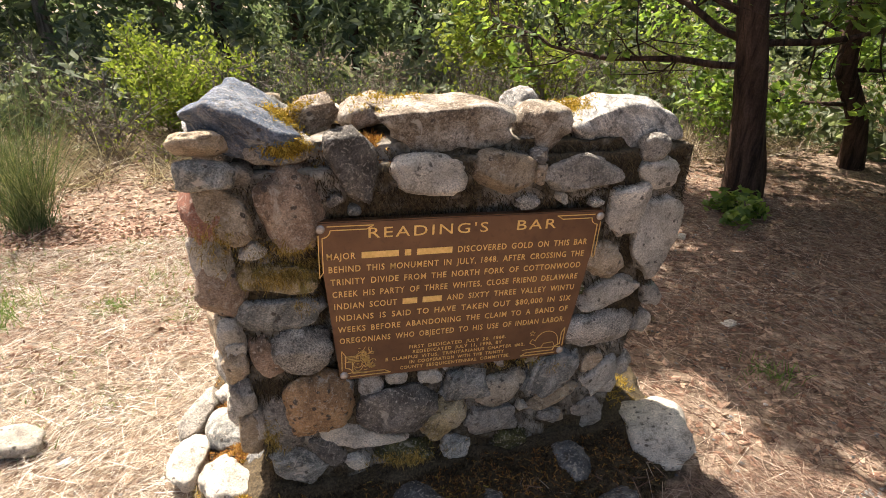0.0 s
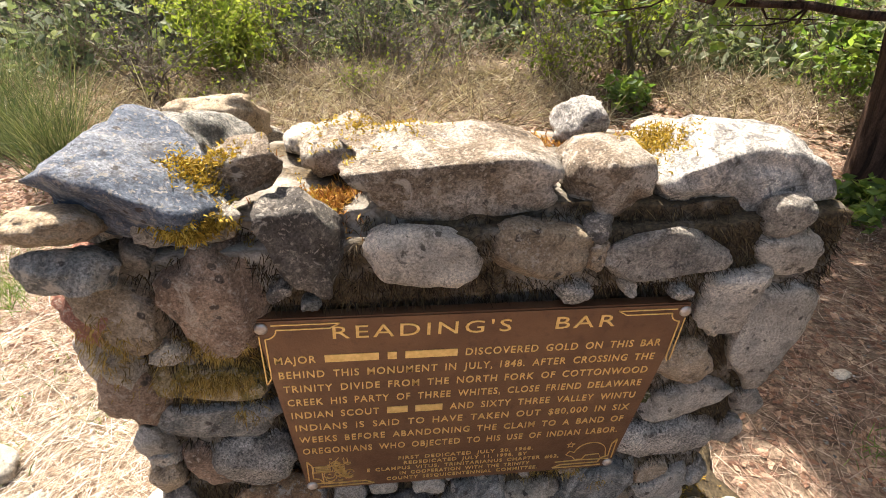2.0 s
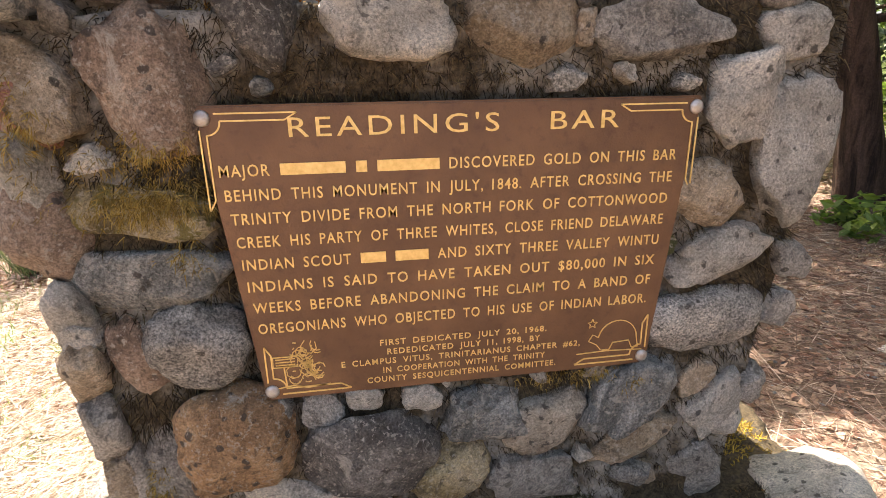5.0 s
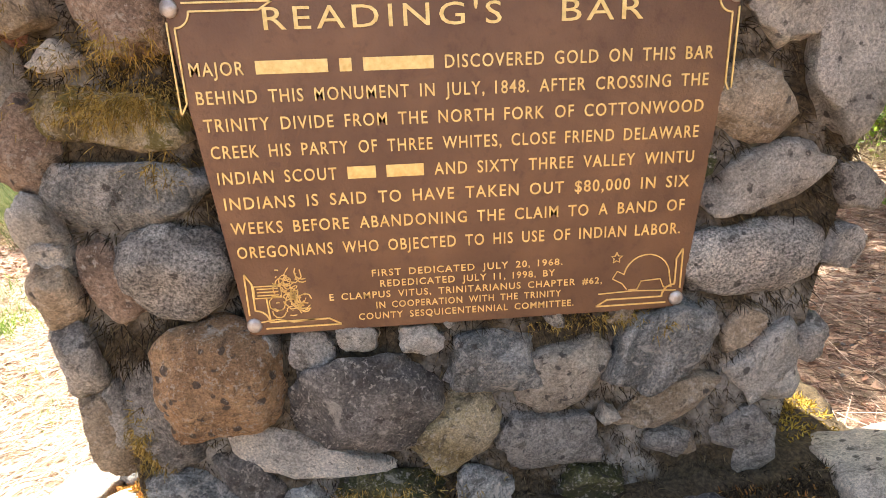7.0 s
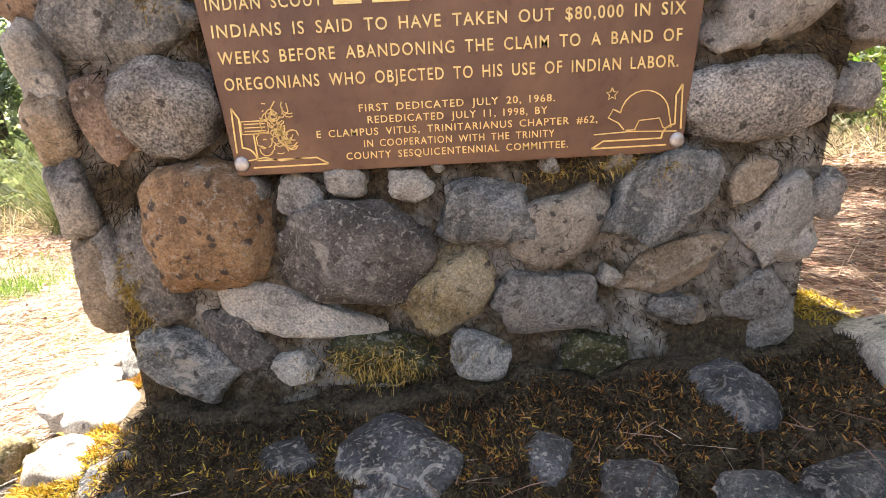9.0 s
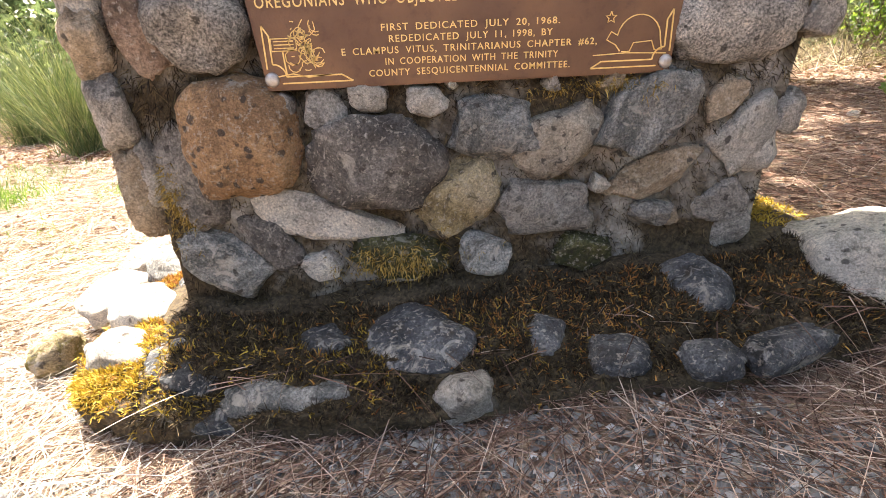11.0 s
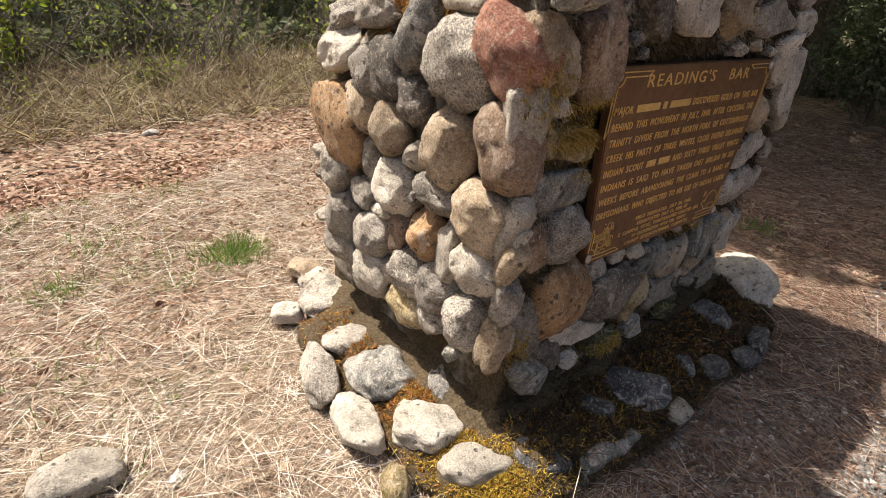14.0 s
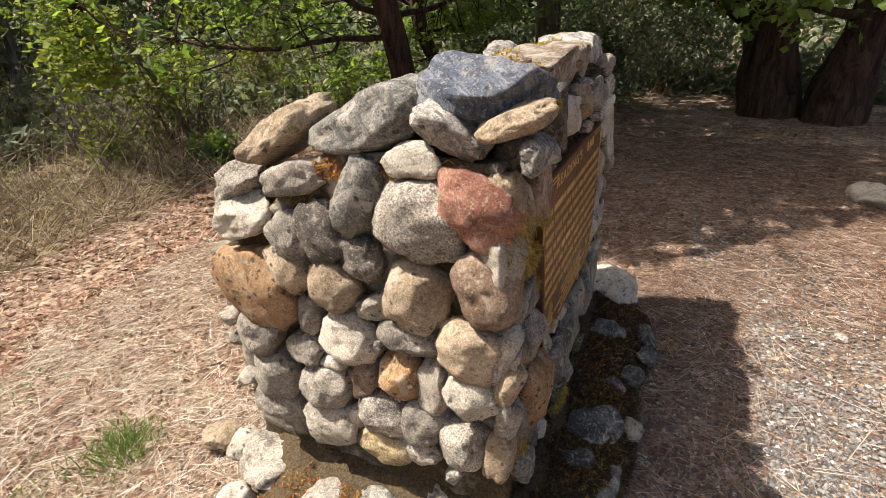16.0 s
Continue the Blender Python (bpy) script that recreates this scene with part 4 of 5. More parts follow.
gap = [(Vector((rng.uniform(-0.62, 0.66), -0.5, rng.uniform(0.42, 1.1))), Vector((0, 1, 0))) for _ in range(13000)]
tufts("dark_moss", "dark dry moss filling the joints", MOSS_DARK, gap, 0.022, 0.0018, "mortar", 0.4)
low = [(Vector((rng.uniform(-0.6, 0.66), -0.5, rng.uniform(0.08, 0.42))), Vector((0, 1, 0))) for _ in range(4500)]
tufts("dark_moss", "dark moss in the lower joints", MOSS_DARK, low, 0.014, 0.0016, "mortar", 0.2)
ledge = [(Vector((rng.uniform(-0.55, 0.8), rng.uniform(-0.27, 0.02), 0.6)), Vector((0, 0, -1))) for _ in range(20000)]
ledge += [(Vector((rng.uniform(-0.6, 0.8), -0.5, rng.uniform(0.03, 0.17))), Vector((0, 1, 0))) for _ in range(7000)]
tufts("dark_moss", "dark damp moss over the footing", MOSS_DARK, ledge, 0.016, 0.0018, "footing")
tufts("golden_moss", "bright golden moss between the boulders", MOSS_GOLD,
      front_rays(-0.405, 1.13, 0.05, 0.018, 500) + top_rays(0.33, 0.16, 0.07, 0.07, 900) + top_rays(-0.14, 0.2, 0.14, 0.07, 350) + top_rays(-0.24, 0.09, 0.06, 0.05, 250)
      + top_rays(-0.40, 0.05, 0.05, 0.035, 500), 0.009, 0.003)
tufts("rusty_moss", "rust-brown moss on top", MOSS_RUST,
      top_rays(-0.235, 0.07, 0.10, 0.05, 900) + front_rays(-0.27, 1.12, 0.08, 0.03, 500) + top_rays(0.1, 0.27, 0.3, 0.07, 700) + side_rays(0.30, 1.03, 0.3, 0.04, 600) + side_rays(0.55, 0.98, 0.12, 0.05, 250), 0.016, 0.003, "mortar")
tufts("golden_moss", "golden moss over the sunlit footing", MOSS_GOLD,
      foot_rays(-0.68, 0.02, 0.12, 0.18, 1700) + foot_rays(-0.70, -0.14, 0.16, 0.12, 2000) + foot_rays(0.62, 0.2, 0.12, 0.12, 900) + foot_rays(-0.3, -0.17, 0.5, 0.1, 700), 0.015, 0.003, "footing")
tufts("rusty_moss", "rust-brown moss over the footing", MOSS_RUST, foot_rays(-0.67, 0.30, 0.14, 0.40, 4200) + foot_rays(0.2, -0.12, 0.8, 0.16, 1800), 0.015, 0.003, "footing")
tufts("trailing_moss", "olive moss trailing over a stone", MOSS_OLIVE,
      front_rays(-0.43, 0.825, 0.10, 0.035, 750) + front_rays(-0.58, 0.93, 0.05, 0.07, 150) + front_rays(-0.45, 0.885, 0.10, 0.03, 220) + front_rays(-0.40, 0.74, 0.04, 0.03, 60), 0.015, 0.0016, "", 0.6)
tufts("trailing_moss", "olive moss low on the stones", MOSS_OLIVE,
      front_rays(-0.16, 0.17, 0.12, 0.05, 300) + front_rays(-0.53, 0.31, 0.03, 0.08, 200) + front_rays(0.2, 0.44, 0.12, 0.02, 150), 0.014, 0.0018, "", 0.2)


# ---- litter and grass ----
def in_monument(p, grow=0.0):
    return ((p[:, 0] - 0.02) / (0.80 + grow)) ** 4 + ((p[:, 1] - 0.32) / (0.55 + grow)) ** 4 < 1


def scatter(n, x0, x1, y0, y1):
    p = np.stack([rng.uniform(x0, x1, n), rng.uniform(y0, y1, n)], 1)
    return p[~in_monument(p)]


def on_ground(p, up=0.0):
    return np.array([(x, y, lie(x, y) + up) for x, y in p])


def stuff(name, v, f, mat, label, category):
    return tagged(mesh_from(name, v, f, mat), label, category, kind="stuff")


def needles(n, x0, x1, y0, y1, length=0.13, up=0.006):
    p = on_ground(scatter(n, x0, x1, y0, y1), up)
    m = len(p)
    a = rng.uniform(0, 2 * math.pi, m)
    d = np.stack([np.cos(a), np.sin(a), rng.normal(0.05, 0.11, m)], 1)
    ln = rng.uniform(0.5, 1.3, m) * length
    p[:, :2] -= d[:, :2] * ln[:, None] / 2
    return blades(p, d, ln, rng.uniform(0.0011, 0.0026, m), rng.uniform(-0.004, 0.012, m))


v, f = join([needles(66000, -2.7, -0.4, -0.5, 2.2, 0.15), needles(17000, -0.5, 0.9, 0.9, 2.4, 0.15), needles(6000, -2.7, -0.2, -1.6, -0.45), needles(9000, -3.2, 1.0, 1.8, 4.2, 0.14)])
stuff("pine_needles", v, f, NEEDLE, "pale bleached pine needles scattered over open ground", "pine needles")
# darker needles laid where the trees' and monument's shade falls
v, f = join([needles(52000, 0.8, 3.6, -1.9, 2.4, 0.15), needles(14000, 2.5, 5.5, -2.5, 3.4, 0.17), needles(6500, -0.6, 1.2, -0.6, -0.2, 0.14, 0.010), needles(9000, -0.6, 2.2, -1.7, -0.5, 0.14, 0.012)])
stuff("pine_needles", v, f, NEEDLE_RED_SHADE, "reddish brown pine needles under the trees and beside the footing", "pine needles")
for_ledge = rng.uniform(-0.5, 0.75, (170, 2)) * (1, 0) + np.stack([np.zeros(170), rng.uniform(-0.24, -0.03, 170)], 1)
a = rng.uniform(0, 2 * math.pi, 170)
q = np.array([(x, y, 0.085) for x, y in for_ledge])
d = np.stack([np.cos(a), np.sin(a), rng.normal(-0.12, 0.1, 170)], 1)
v, f = blades(q, d, rng.uniform(0.06, 0.15, 170), np.full(170, 0.0022), rng.uniform(0.0, 0.02, 170), 3)
stuff("pine_needles", v, f, NEEDLE_RED_SHADE, "brown pine needles fallen on the mossy footing", "pine needles")

p = np.concatenate([scatter(26000, -3.8, 1.2, 0.9, 2.6), scatter(26000, -4.5, 2.5, 2.2, 5.0), scatter(11000, 0.9, 4.2, -1.4, 3.2), scatter(250, -2.2, 1.4, -1.5, 0.9)])
v, f = leaf_quads(on_ground(p, 0.006), rng.uniform(0.014, 0.036, len(p)), 0.8)
stuff("fallen_leaves", v, f, DRY_LEAF, "curled brown fallen leaves on the ground", "fallen leaves")


def pebbles(p, lo, hi):
    m = len(p)
    o = np.array([(1, 0, 0), (-1, 0, 0), (0, 1, 0), (0, -1, 0), (0, 0, 1), (0, 0, -1)], float)
    s = rng.uniform(lo, hi, (m, 1, 1)) * rng.uniform(0.6, 1.2, (m, 6, 1)) * np.array((1, 1, 0.6))
    a = rng.uniform(0, 2 * math.pi, m)
    c, sn = np.cos(a), np.sin(a)
    q = o[None] * s
    q = np.stack([q[..., 0] * c[:, None] - q[..., 1] * sn[:, None], q[..., 0] * sn[:, None] + q[..., 1] * c[:, None], q[..., 2]], -1) + p[:, None]
    tri = np.array([(0, 2, 4), (2, 1, 4), (1, 3, 4), (3, 0, 4), (2, 0, 5), (1, 2, 5), (3, 1, 5), (0, 3, 5)])
    return q.reshape(-1, 3), ((np.arange(m) * 6)[:, None, None] + tri[None]).reshape(-1, 3)


p = np.concatenate([np.stack([rng.normal(0.4, 0.85, 13000), -0.36 - np.abs(rng.normal(0.25, 0.5, 13000))], 1), scatter(1500, -2.2, 2.5, -1.6, 1.6), scatter(7000, -0.9, 0.4, -1.1, -0.25)])
v, f = pebbles(on_ground(p, 0.006), 0.004, 0.012)
stuff("gravel", v, f, GRAVEL, "loose grey and white gravel showing through the needles", "gravel")


def tuft_blades(x, y, r, n, length, lean=0.45, width=0.004):
    p = np.stack([rng.normal(x, r, n), rng.normal(y, r, n)], 1)
    p = on_ground(p)
    d = unit(np.stack([rng.normal(0, lean, n), rng.normal(0, lean, n), np.ones(n)], 1))
    ln = rng.uniform(0.5, 1.2, n) * length
    return blades(p, d, ln, np.full(n, width), ln * 0.2, 3)


v, f = join([*[tuft_blades(rng.uniform(-2.4, -0.9), rng.uniform(0.3, 2.3), rng.uniform(0.03, 0.09), 60, rng.uniform(0.03, 0.07), 0.8) for _ in range(16)], tuft_blades(-0.735, 1.33, 0.06, 420, 0.10), tuft_blades(-1.90, 1.45, 0.10, 500, 0.11), tuft_blades(-1.34, 1.40, 0.05, 160, 0.07), tuft_blades(-1.18, 1.7, 0.09, 160, 0.06),
             tuft_blades(-2.1, 0.9, 0.12, 150, 0.06), tuft_blades(-1.45, 0.9, 0.14, 120, 0.05), tuft_blades(1.45, 0.2, 0.05, 120, 0.07), tuft_blades(-2.2, 1.9, 0.2, 300, 0.09), tuft_blades(-0.75, 2.1, 0.12, 120, 0.06)])
stuff("grass_tufts", v, f, GRASS_GREEN, "small tufts of fresh green grass", "grass")


def thicket(n, x0, x1, y0, y1, length, width=0.004, lean=0.5):
    p = np.stack([rng.uniform(x0, x1, n), rng.uniform(y0, y1, n)], 1)
    p = on_ground(p)
    d = unit(np.stack([rng.normal(0, lean, n), rng.normal(0, lean, n), np.ones(n)], 1))
    ln = rng.uniform(0.4, 1.2, n) * length
    return blades(p, d, ln, np.full(n, width), ln * rng.uniform(0, 0.5, n), 3)


v, f = join([thicket(11000, -8, 2.5, 4.0, 9.0, 0.55, 0.008, 1.3), thicket(8000, 1.5, 9, 3.6, 9, 0.5, 0.008, 1.3), thicket(6500, -6, -1.8, 3.2, 4.8, 0.42, 0.006, 1.3), thicket(6500, -1.6, 1.8, 3.2, 4.8, 0.42, 0.006, 1.2), thicket(5000, 5.4, 10, -4, 3.6, 0.5, 0.009, 1.0), thicket(6000, 2.4, 6.8, 2.9, 4.6, 0.34, 0.006, 1.2)])
stuff("dry_grass", v, f, GRASS_DRY, "tangled straw-coloured dry grass at the wood's edge", "dry grass")


# ---- shrubs and trees ----
def shrub(name, at, label, height, spread, stems, leaves, leaf_mat, leaf_size, bark=TWIG, lift=0.15, group="shrubs", flatten=0.0, dense=2):
    base = base_empty(name, (at[0], at[1], lie(at[0], at[1])), label, "shrub", group)
    chunks, tips = [], []
    for _ in range(stems):
        a = rng.uniform(0, 2 * math.pi)
        way = np.array((math.cos(a) * spread * rng.uniform(0.2, 1), math.sin(a) * spread * rng.uniform(0.2, 1), height))
        line_ = bent((rng.normal(0, 0.06), rng.normal(0, 0.06), -0.03), way, np.linalg.norm(way) * rng.uniform(0.6, 1.0), 7, 0.22)
        chunks = [tube(line_, np.linspace(0.010, 0.002, 8) * (0.6 + height * 0.5), 4)]
        for k in (2, 3, 4, 5, 6):
            for _ in range(dense):
                tw = bent(line_[k], unit(rng.normal(0, 1, 3) + (0, 0, 0.5)), rng.uniform(0.15, 0.4) * height, 4, 0.3)
                chunks.append(tube(tw, np.linspace(0.004, 0.001, 5), 3))
                if tw[-1][2] > lift * height:
                    tips += list(tw[1:])
        v, f = join(chunks)
        mesh_from("stem", v, f, bark, base)
    if leaves and tips:
        tips = np.array(tips)
        p = tips[rng.integers(0, len(tips), leaves)] + rng.normal(0, 0.055 * height ** 0.5, (leaves, 3))
        p[:, 2] = np.maximum(p[:, 2], 0.02)
        v, f = leaf_quads(p, rng.uniform(0.6, 1.3, leaves) * leaf_size, flatten)
        mesh_from("foliage", v, f, leaf_mat, base)
    return base


shrub("shrub", (-1.55, 4.9), "yellow-green leafy shrub glowing against the dark wood", 1.15, 0.75, 16, 5200, LEAF_YELLOW, 0.035)
shrub("shrub", (-0.35, 5.4), "grey-green spiky shrub at the wood's edge", 0.75, 0.5, 14, 3000, LEAF_GREY, 0.03)
shrub("shrub", (0.75, 5.2), "leafless grey twiggy shrub", 0.9, 0.8, 16, 300, LEAF_GREY, 0.02, dense=4)
shrub("shrub", (-3.1, 5.2), "leafless brown twiggy shrub in dry grass", 0.9, 0.8, 14, 900, LEAF_GREY, 0.025, dense=4)
shrub("shrub", (-4.6, 4.6), "grey-green shrub in tall grass", 1.1, 0.9, 14, 3000, LEAF_GREY, 0.035)
shrub("shrub", (2.3, 4.6), "yellow-green leafy shrub behind bare stems", 1.2, 0.8, 14, 900, LEAF_YELLOW, 0.03, dense=3)
shrub("shrub", (4.3, 5.0), "yellow-green leafy shrub in light shade", 1.3, 0.9, 14, 1100, LEAF_YELLOW, 0.035, dense=3)
shrub("shrub", (1.5, 4.3), "low twiggy brown shrub with sparse leaves", 0.55, 0.6, 14, 500, LEAF_YELLOW, 0.03, dense=4)
shrub("shrub", (-0.3, 4.2), "low leafless tangle of brown twigs", 0.4, 0.7, 16, 350, LEAF_YELLOW, 0.02, dense=4)
shrub("shrub", (-1.5, 3.9), "low leafless tangle of brown twigs", 0.35, 0.6, 14, 200, LEAF_YELLOW, 0.02, dense=4)
shrub("shrub", (4.6, 0.6), "dense grey-green shrub beside the trees", 1.3, 0.8, 18, 6000, LEAF_GREY, 0.03)
shrub("shrub", (5.6, 0.1), "dense grey-green shrub beside the trees", 1.5, 0.9, 18, 6000, LEAF_GREY, 0.03)
shrub("shrub", (3.9, 3.6), "leafy green undergrowth in shade", 0.7, 0.7, 12, 600, LEAF_OAK, 0.035)
shrub("shrub", (2.0, 3.6), "low shrub with broad glossy leaves", 0.35, 0.35, 10, 420, LEAF_OAK, 0.055, flatten=0.4)
shrub("shrub", (2.6, 1.75), "low dark leafy plant at the foot of a tree", 0.22, 0.25, 8, 320, LEAF_OAK, 0.05, flatten=0.4)
shrub("shrub", (6.4, 2.6), "grey-green shrub at the wood's edge", 1.3, 0.9, 14, 4200, LEAF_GREY, 0.04)
shrub("shrub", (7.0, -2.2), "grey-green shrub at the wood's edge", 1.3, 1.0, 14, 4200, LEAF_GREY, 0.04)


for k in range(12):
    shrub("shrub", (rng.uniform(-4.5, 5.5), rng.uniform(4.0, 6.8)), "leafless tangle of grey-brown twigs", rng.uniform(0.6, 1.1), 0.8, 13, 260, LEAF_YELLOW, 0.022, BARK_GREY, group="bare shrubs", dense=4)


def broom(at, label, n, height, spread):
    base = base_empty("broom_bush", (at[0], at[1], lie(at[0], at[1])), label, "bush", "broom bushes")
    p = np.stack([rng.normal(0, 0.07, n), rng.normal(0, 0.07, n), np.zeros(n)], 1)
    d = unit(np.stack([rng.normal(0, spread, n), rng.normal(0, spread, n), np.ones(n)], 1))
    ln = rng.uniform(0.4, 1.1, n) * height
    for g in range(0, n, 30):
        w = slice(g, g + 30)
        v, f = blades(p[w], d[w], ln[w], np.full(len(p[w]), 0.0045), ln[w] * rng.uniform(0.0, 0.35, len(p[w])), 4)
        mesh_from("spray", v, f, REED, base)
    k = n * 2
    i = rng.integers(0, n, k)
    s = rng.uniform(0.35, 0.95, k)
    q = p[i] + d[i] * (ln[i] * s)[:, None]
    q[:, 2] -= ln[i] * 0.15 * s * s
    v2, f2 = blades(q, unit(d[i] + rng.normal(0, 0.4, (k, 3))), rng.uniform(0.1, 0.28, k), np.full(k, 0.003), np.full(k, 0.03), 4)
    mesh_from("foliage", v2, f2, REED, base)


broom((-2.11, 2.62), "tall wispy green broom bush with thin arching stems", 420, 1.05, 0.33)
broom((-2.75, 3.2), "wispy green broom bush in dry grass", 420, 0.95, 0.4)
broom((-3.4, 2.6), "wispy green broom bush in dry grass", 300, 0.9, 0.4)


def leafy_tree(at, label, trunk, radii, limbs, leaves, leaf_size, mat=LEAF_OAK, bark=BARK_DARK, group="oaks", cluster=0.16, high=0, floor=0.9):
    """trunk: points from the base; limbs: (height share, direction, length, rise)."""
    global rng
    rng = np.random.default_rng(int(at[0] * 100 + at[1] * 10) + 500)
    base = base_empty("tree", (at[0], at[1], lie(at[0], at[1])), label, "tree", group)
    trunk = np.array(trunk, float)
    fine_t = np.linspace(0, len(trunk) - 1, 22)
    pts = np.stack([np.interp(fine_t, range(len(trunk)), trunk[:, k]) for k in range(3)], 1)
    rad = np.interp(fine_t, np.linspace(0, len(trunk) - 1, len(radii)), radii)
    pts[0, 2] = -0.08
    v, f = tube(pts, rad, 14, 0.25)
    mesh_from("trunk", v, f, bark, base, smooth=True)
    chunks, tips = [], []
    for share, way, length, rise in limbs:
        chunks = []
        i = int(share * 21)
        main = bent(pts[i], way, length, 9, 0.16, rise)
        main[:, 2] = np.maximum(main[:, 2], np.minimum(pts[i][2], floor))
        r0 = rad[i] * 0.27
        chunks.append(tube(main, np.linspace(r0, r0 * 0.2, 10), 7, 0.2))
        for k in range(2, 10):
            for _ in range(3):
                sub = bent(main[k], unit(rng.normal(0, 1, 3) + np.array(way) * 0.5), length * rng.uniform(0.15, 0.4), 5, 0.25)
                sub[:, 2] = np.maximum(sub[:, 2], min(main[k][2], floor))
                chunks.append(tube(sub, np.linspace(r0 * 0.28, r0 * 0.06, 6), 4))
                for j in range(2, 6):
                    tw = bent(sub[j], rng.normal(0, 1, 3), length * 0.09, 3, 0.3)
                    chunks.append(tube(tw, np.linspace(r0 * 0.08, 0.0012, 4), 3))
                    tips += list(tw[1:])
        v, f = join(chunks)
        mesh_from("limb", v, f, bark, base, smooth=True)
    tips = np.array(tips)
    per = 7
    c = tips[rng.integers(0, len(tips), leaves // per)]
    p = np.repeat(c, per, 0) + rng.normal(0, cluster * 0.4, (len(c) * per, 3))
    ch = [leaf_quads(p, rng.uniform(0.6, 1.3, len(p)) * leaf_size, 0.35)]
    up = tips[(tips[:, 2] > 2.9) & (tips[:, 1] < 1.8)]
    if high and len(up):
        p = up[rng.integers(0, len(up), high)] + rng.normal(0, 0.22, (high, 3))
        ch.append(leaf_quads(p, rng.uniform(0.7, 1.3, high) * 0.10, 0.4))
    v, f = join(ch)
    mid = v.reshape(-1, 4, 3).mean(1) + (at[0], at[1], 0)
    gx, gy = mid[:, 0] + 0.241 * mid[:, 2], mid[:, 1] - 0.526 * mid[:, 2]
    v = v.reshape(-1, 4, 3)[~((gx > 0.6) & (gx < 2.3) & (gy > -1.6) & (gy < np.where(gx < 1.15, 0.35, 0.1 - 1.25 * (gx - 0.95))))].reshape(-1, 3)
    mesh_from("crown", v, np.arange(len(v)).reshape(-1, 4), mat, base)
    return base


leafy_tree((2.95, 2.1), "oak with a thick dark leaning trunk and low leafy branches",
           [(0.06, 0, 0), (-0.06, 0.02, 0.7), (-0.22, 0.05, 1.35), (-0.42, 0.1, 2.4), (-0.2, 0.2, 3.6), (0.1, 0.2, 5.0)], [0.155, 0.108, 0.10, 0.09, 0.08, 0.05],
           [(0.30, (-1, 0.5, 0.10), 2.3, -0.01), (0.36, (-0.9, 0.9, 0.15), 2.2, -0.02), (0.42, (-1, 1.0, 0.3), 3.0, 0.0), (0.38, (0.8, -0.3, 0.2), 2.0, 0), (0.44, (1, 0.4, 0.1), 2.2, -0.02),
            (0.58, (-1, 1.2, 0.5), 3.4, 0), (0.66, (0.2, 1, 0.4), 3.2, 0), (0.72, (1, 0.4, 0.5), 2.6, 0), (0.8, (-1, 0.6, 0.6), 2.8, 0), (0.88, (0, 1, 0.6), 2.4, 0), (0.97, (0.3, -0.5, 1), 1.5, 0), (0.76, (-1, 0.15, 0.25), 2.6, 0), (0.86, (-1, 0.5, 0.2), 2.8, 0), (0.95, (-1, -0.1, 0.2), 2.5, 0), (0.90, (-0.5, -0.6, 0.3), 2.2, 0), (0.98, (-1, 0.9, 0.3), 2.6, 0), (0.80, (-1, 0.35, 0.15), 3.0, 0), (0.84, (-0.8, -0.35, 0.2), 2.6, 0), (0.92, (-1, 0.7, 0.1), 3.0, 0), (0.88, (-0.6, -0.9, 0.2), 2.4, 0)],
           6800, 0.055, high=11500)
leafy_tree((4.6, 2.5), "slender crooked oak with a dark trunk",
           [(0, 0, 0), (-0.12, 0.02, 0.5), (-0.35, 0.1, 0.9), (-0.4, 0.1, 1.5), (-0.3, 0.2, 2.6), (0, 0.3, 4.2)], [0.11, 0.085, 0.075, 0.07, 0.06, 0.03],
           [(0.25, (-1, 0.3, 0.2), 1.4, 0), (0.35, (0.8, 0.6, 0.2), 1.6, 0), (0.42, (1, -0.6, 0.1), 1.6, -0.02), (0.5, (-0.5, 1, 0.4), 2.2, 0), (0.62, (0.8, 0.8, 0.4), 2.2, 0), (0.75, (-1, 0.2, 0.5), 2.0, 0), (0.9, (0, 1, 0.8), 1.8, 0)],
           5500, 0.055, high=5000)
leafy_tree((5.4, 1.45), "oak with a thick grey-brown trunk", [(0, 0, 0), (0.02, 0, 1.0), (0.05, 0.05, 2.5), (0, 0.1, 5.0)], [0.17, 0.14, 0.12, 0.08],
           [(0.4, (0.6, 1, 0.2), 2.4, 0), (0.5, (1, -0.3, 0.2), 2.2, 0), (0.6, (-0.5, 0.8, 0.3), 2.6, 0), (0.75, (0.8, 0.8, 0.4), 2.4, 0), (0.9, (-0.6, -0.6, 0.7), 2.0, 0)], 5000, 0.06, bark=BARK_GREY, high=9000)
leafy_tree((4.75, -0.95), "old tree with a dark trunk leaning in deep shade", [(0, 0, 0), (0.05, 0.1, 0.7), (0.1, 0.1, 2.0), (0.3, 0.2, 5.0)], [0.30, 0.21, 0.18, 0.10],
           [(0.35, (0.2, 1, 0.3), 2.6, 0), (0.45, (-0.8, 0.8, 0.3), 3.0, 0), (0.55, (1, 0.2, 0.3), 2.4, 0), (0.65, (-1, 0.4, 0.4), 3.0, 0), (0.8, (-0.2, 1, 0.5), 2.8, 0), (0.95, (-0.5, 0.3, 1), 2.4, 0)], 7000, 0.06, high=10000, floor=1.5)
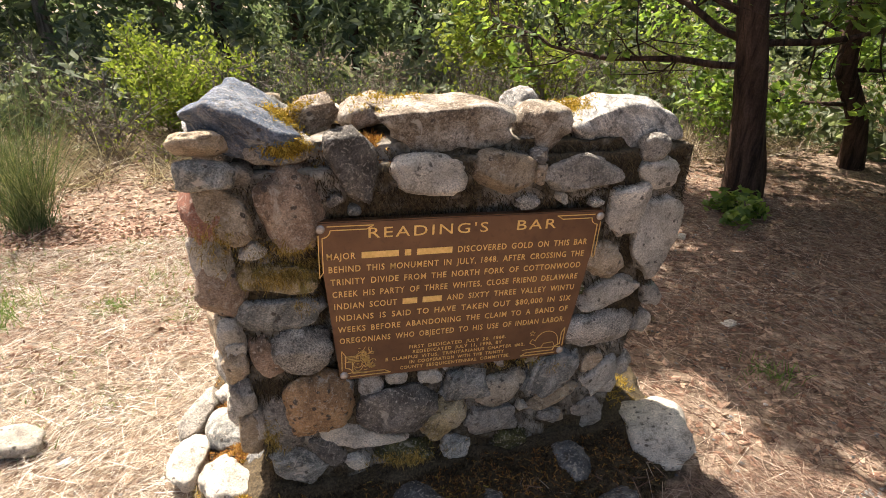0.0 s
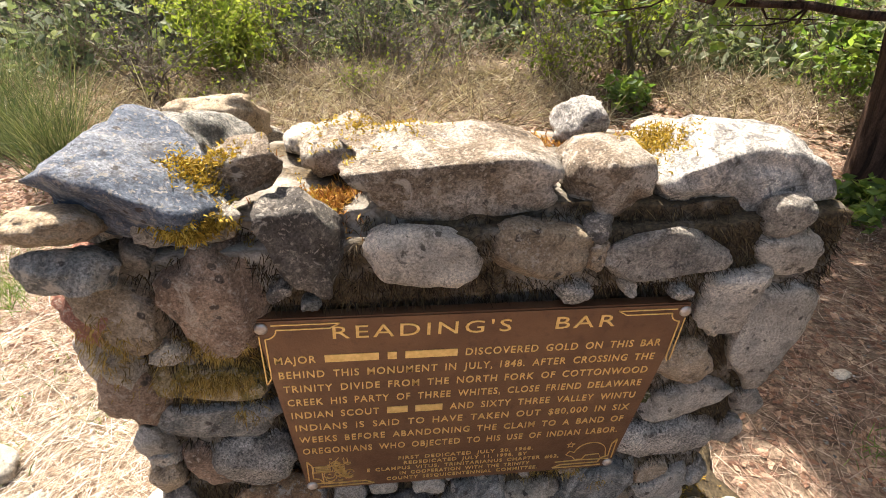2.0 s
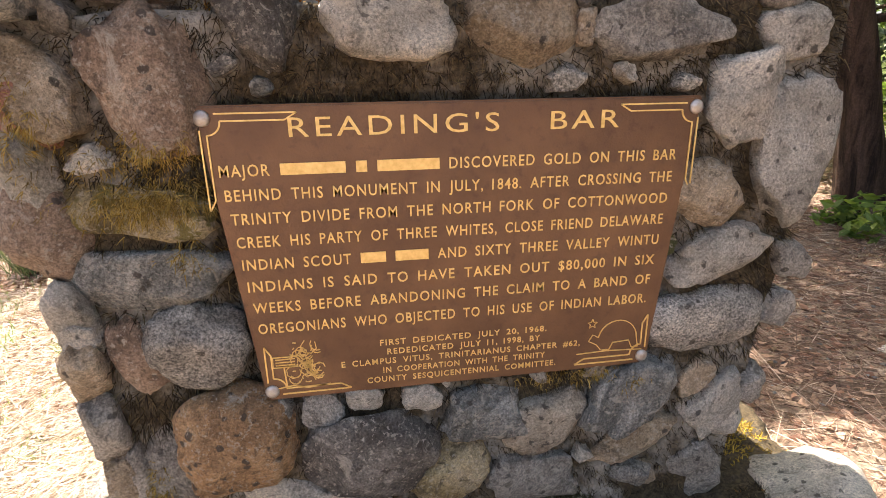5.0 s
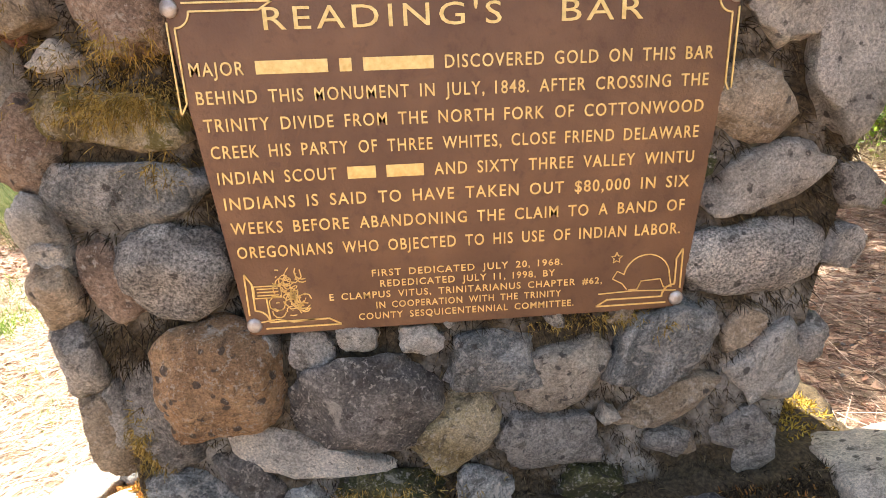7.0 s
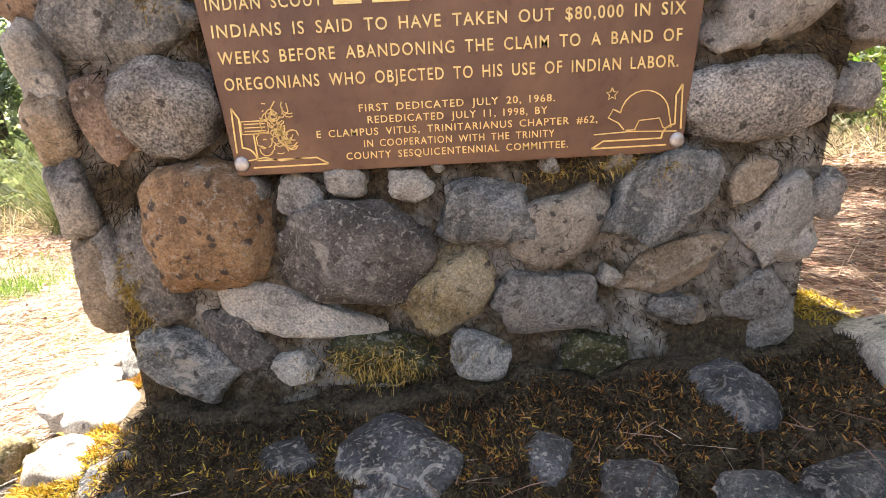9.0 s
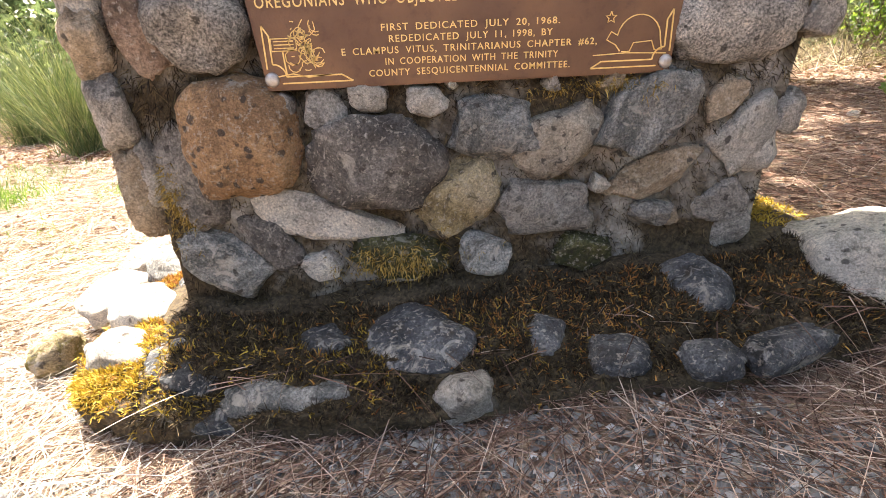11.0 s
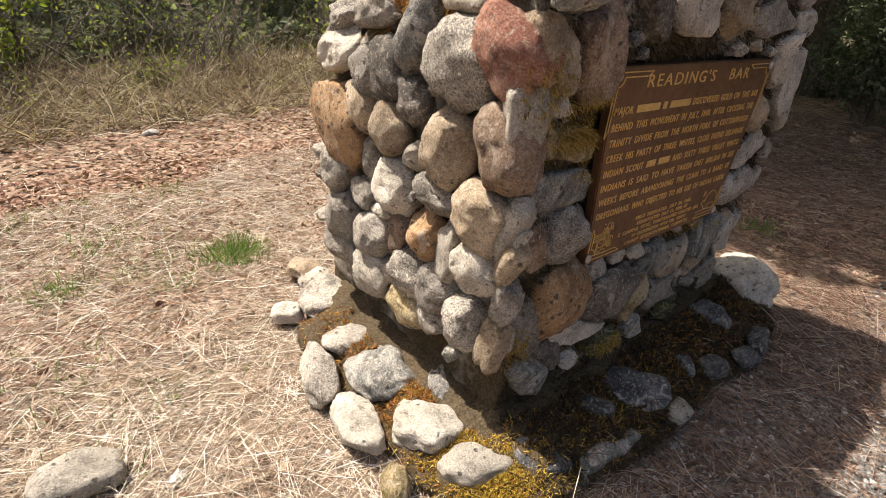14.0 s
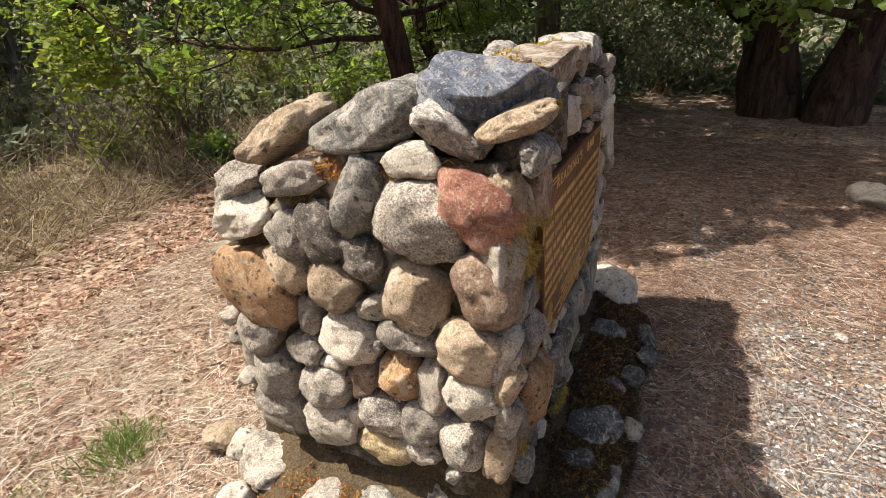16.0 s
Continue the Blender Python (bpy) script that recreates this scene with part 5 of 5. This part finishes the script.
leafy_tree((4.55, -1.45), "old tree with a dark trunk leaning away in deep shade", [(0, 0, 0), (0.12, -0.12, 0.7), (0.35, -0.3, 2.0), (0.6, -0.4, 5.0)], [0.28, 0.18, 0.16, 0.09],
           [(0.4, (-0.3, 1, 0.3), 2.6, 0), (0.5, (-1, 0.2, 0.3), 2.6, 0), (0.6, (0.8, -0.6, 0.3), 2.4, 0), (0.75, (-0.6, 1, 0.5), 2.8, 0), (0.9, (0.3, 0.2, 1), 2.2, 0)], 6000, 0.06, high=8500, floor=1.5)
leafy_tree((2.35, 4.3), "thin sapling with several pale leaning stems", [(0, 0, 0), (-0.15, 0, 0.5), (-0.4, 0.05, 1.1), (-0.7, 0.1, 2.0)], [0.035, 0.028, 0.02, 0.008],
           [(0.1, (-0.35, 0, 1), 1.6, 0), (0.1, (0.2, 0.1, 1), 1.9, 0), (0.5, (-1, 0.2, 0.4), 1.0, 0), (0.7, (-1, -0.3, 0.2), 0.9, 0)], 1500, 0.05, LEAF_YELLOW, BARK_GREY)


def pine(x, y, height, r, n, low):
    base = base_empty("pine", (x, y, lie(x, y)), "tall dark conifer in the shaded wood", "tree", "conifers")
    k = 10
    pts = np.stack([np.cumsum(rng.normal(0, 0.03, k)), np.cumsum(rng.normal(0, 0.03, k)), np.linspace(-0.1, height, k)], 1)
    v, f = tube(pts, np.linspace(r, r * 0.35, k), 9, 0.2)
    mesh_from("trunk", v, f, BARK_GREY if rng.random() < 0.5 else BARK_DARK, base, smooth=True)
    c = []
    for _ in range(34):
        z = rng.uniform(low, height)
        a = rng.uniform(0, 2 * math.pi)
        reach = (1 - 0.7 * (z - low) / (height - low)) * rng.uniform(0.8, 2.0)
        s = rng.uniform(0.15, 1, (n // 34, 1))
        c.append(np.array((0, 0, z)) + s * reach * np.array((math.cos(a), math.sin(a), -0.15)) + rng.normal(0, 0.16, (n // 34, 3)))
    v, f = leaf_quads(np.concatenate(c), rng.uniform(0.06, 0.14, n // 34 * 34), 0.2, 2.2)
    mesh_from("crown", v, f, LEAF_DARK, base)


for x, y, h, low_ in ((-7.2, 8.6, 6, 0.5), (-5.3, 9.5, 6.5, 0.8), (-3.7, 8.5, 6, 0.5), (-2.5, 9.7, 7, 0.9), (-1.4, 8.7, 6, 0.6), (-0.2, 9.9, 7, 1.0), (0.8, 8.5, 6, 0.6), (2, 9.5, 6.5, 0.8),
                      (3.3, 8.7, 6, 0.6), (4.9, 9.3, 6, 0.7), (8, 10.4, 6, 0.6), (10.2, 8, 6, 0.5), (11.4, 5, 6, 0.6), (12, 1.8, 6, 0.5), (11.4, -2.4, 6, 0.6), (-10.4, 8.4, 6, 0.5), (-11, 5, 6, 0.5)):
    pine(x, y, h, rng.uniform(0.09, 0.17), 2700, low_)


def far_woods():
    n = 60000
    a = rng.uniform(radians(-60), radians(215), n)
    r = rng.uniform(13, 20, n)
    z = rng.uniform(0, 1, n) ** 2.4 * 6.5
    v, f = leaf_quads(np.stack([np.cos(a) * r, np.sin(a) * r, z], 1), rng.uniform(0.08, 0.27, n), 0.2, 2.6)
    stuff("far_woods", v, f, LEAF_DARK, "dark shaded conifer wood in the distance", "woods")
    n = 32000
    a = rng.uniform(radians(-50), radians(205), n)
    r = 5.6 + 6.5 * rng.uniform(0, 1, n) ** 1.5
    clump = np.array([noise.noise(Vector((math.cos(t) * d * 0.9, math.sin(t) * d * 0.9, 4))) for t, d in zip(a, r)])
    z = rng.uniform(0, 1, n) ** 1.5 * np.clip(0.85 + 1.3 * clump, 0.15, 1.9) * (0.55 + 0.1 * (r - 6))
    v, f = leaf_quads(np.stack([np.cos(a) * r, np.sin(a) * r, z], 1), rng.uniform(0.05, 0.12, n), 0.2, 1.6)
    stuff("undergrowth", v, f, LEAF_GREY, "grey-green undergrowth below the conifers", "undergrowth")


far_woods()
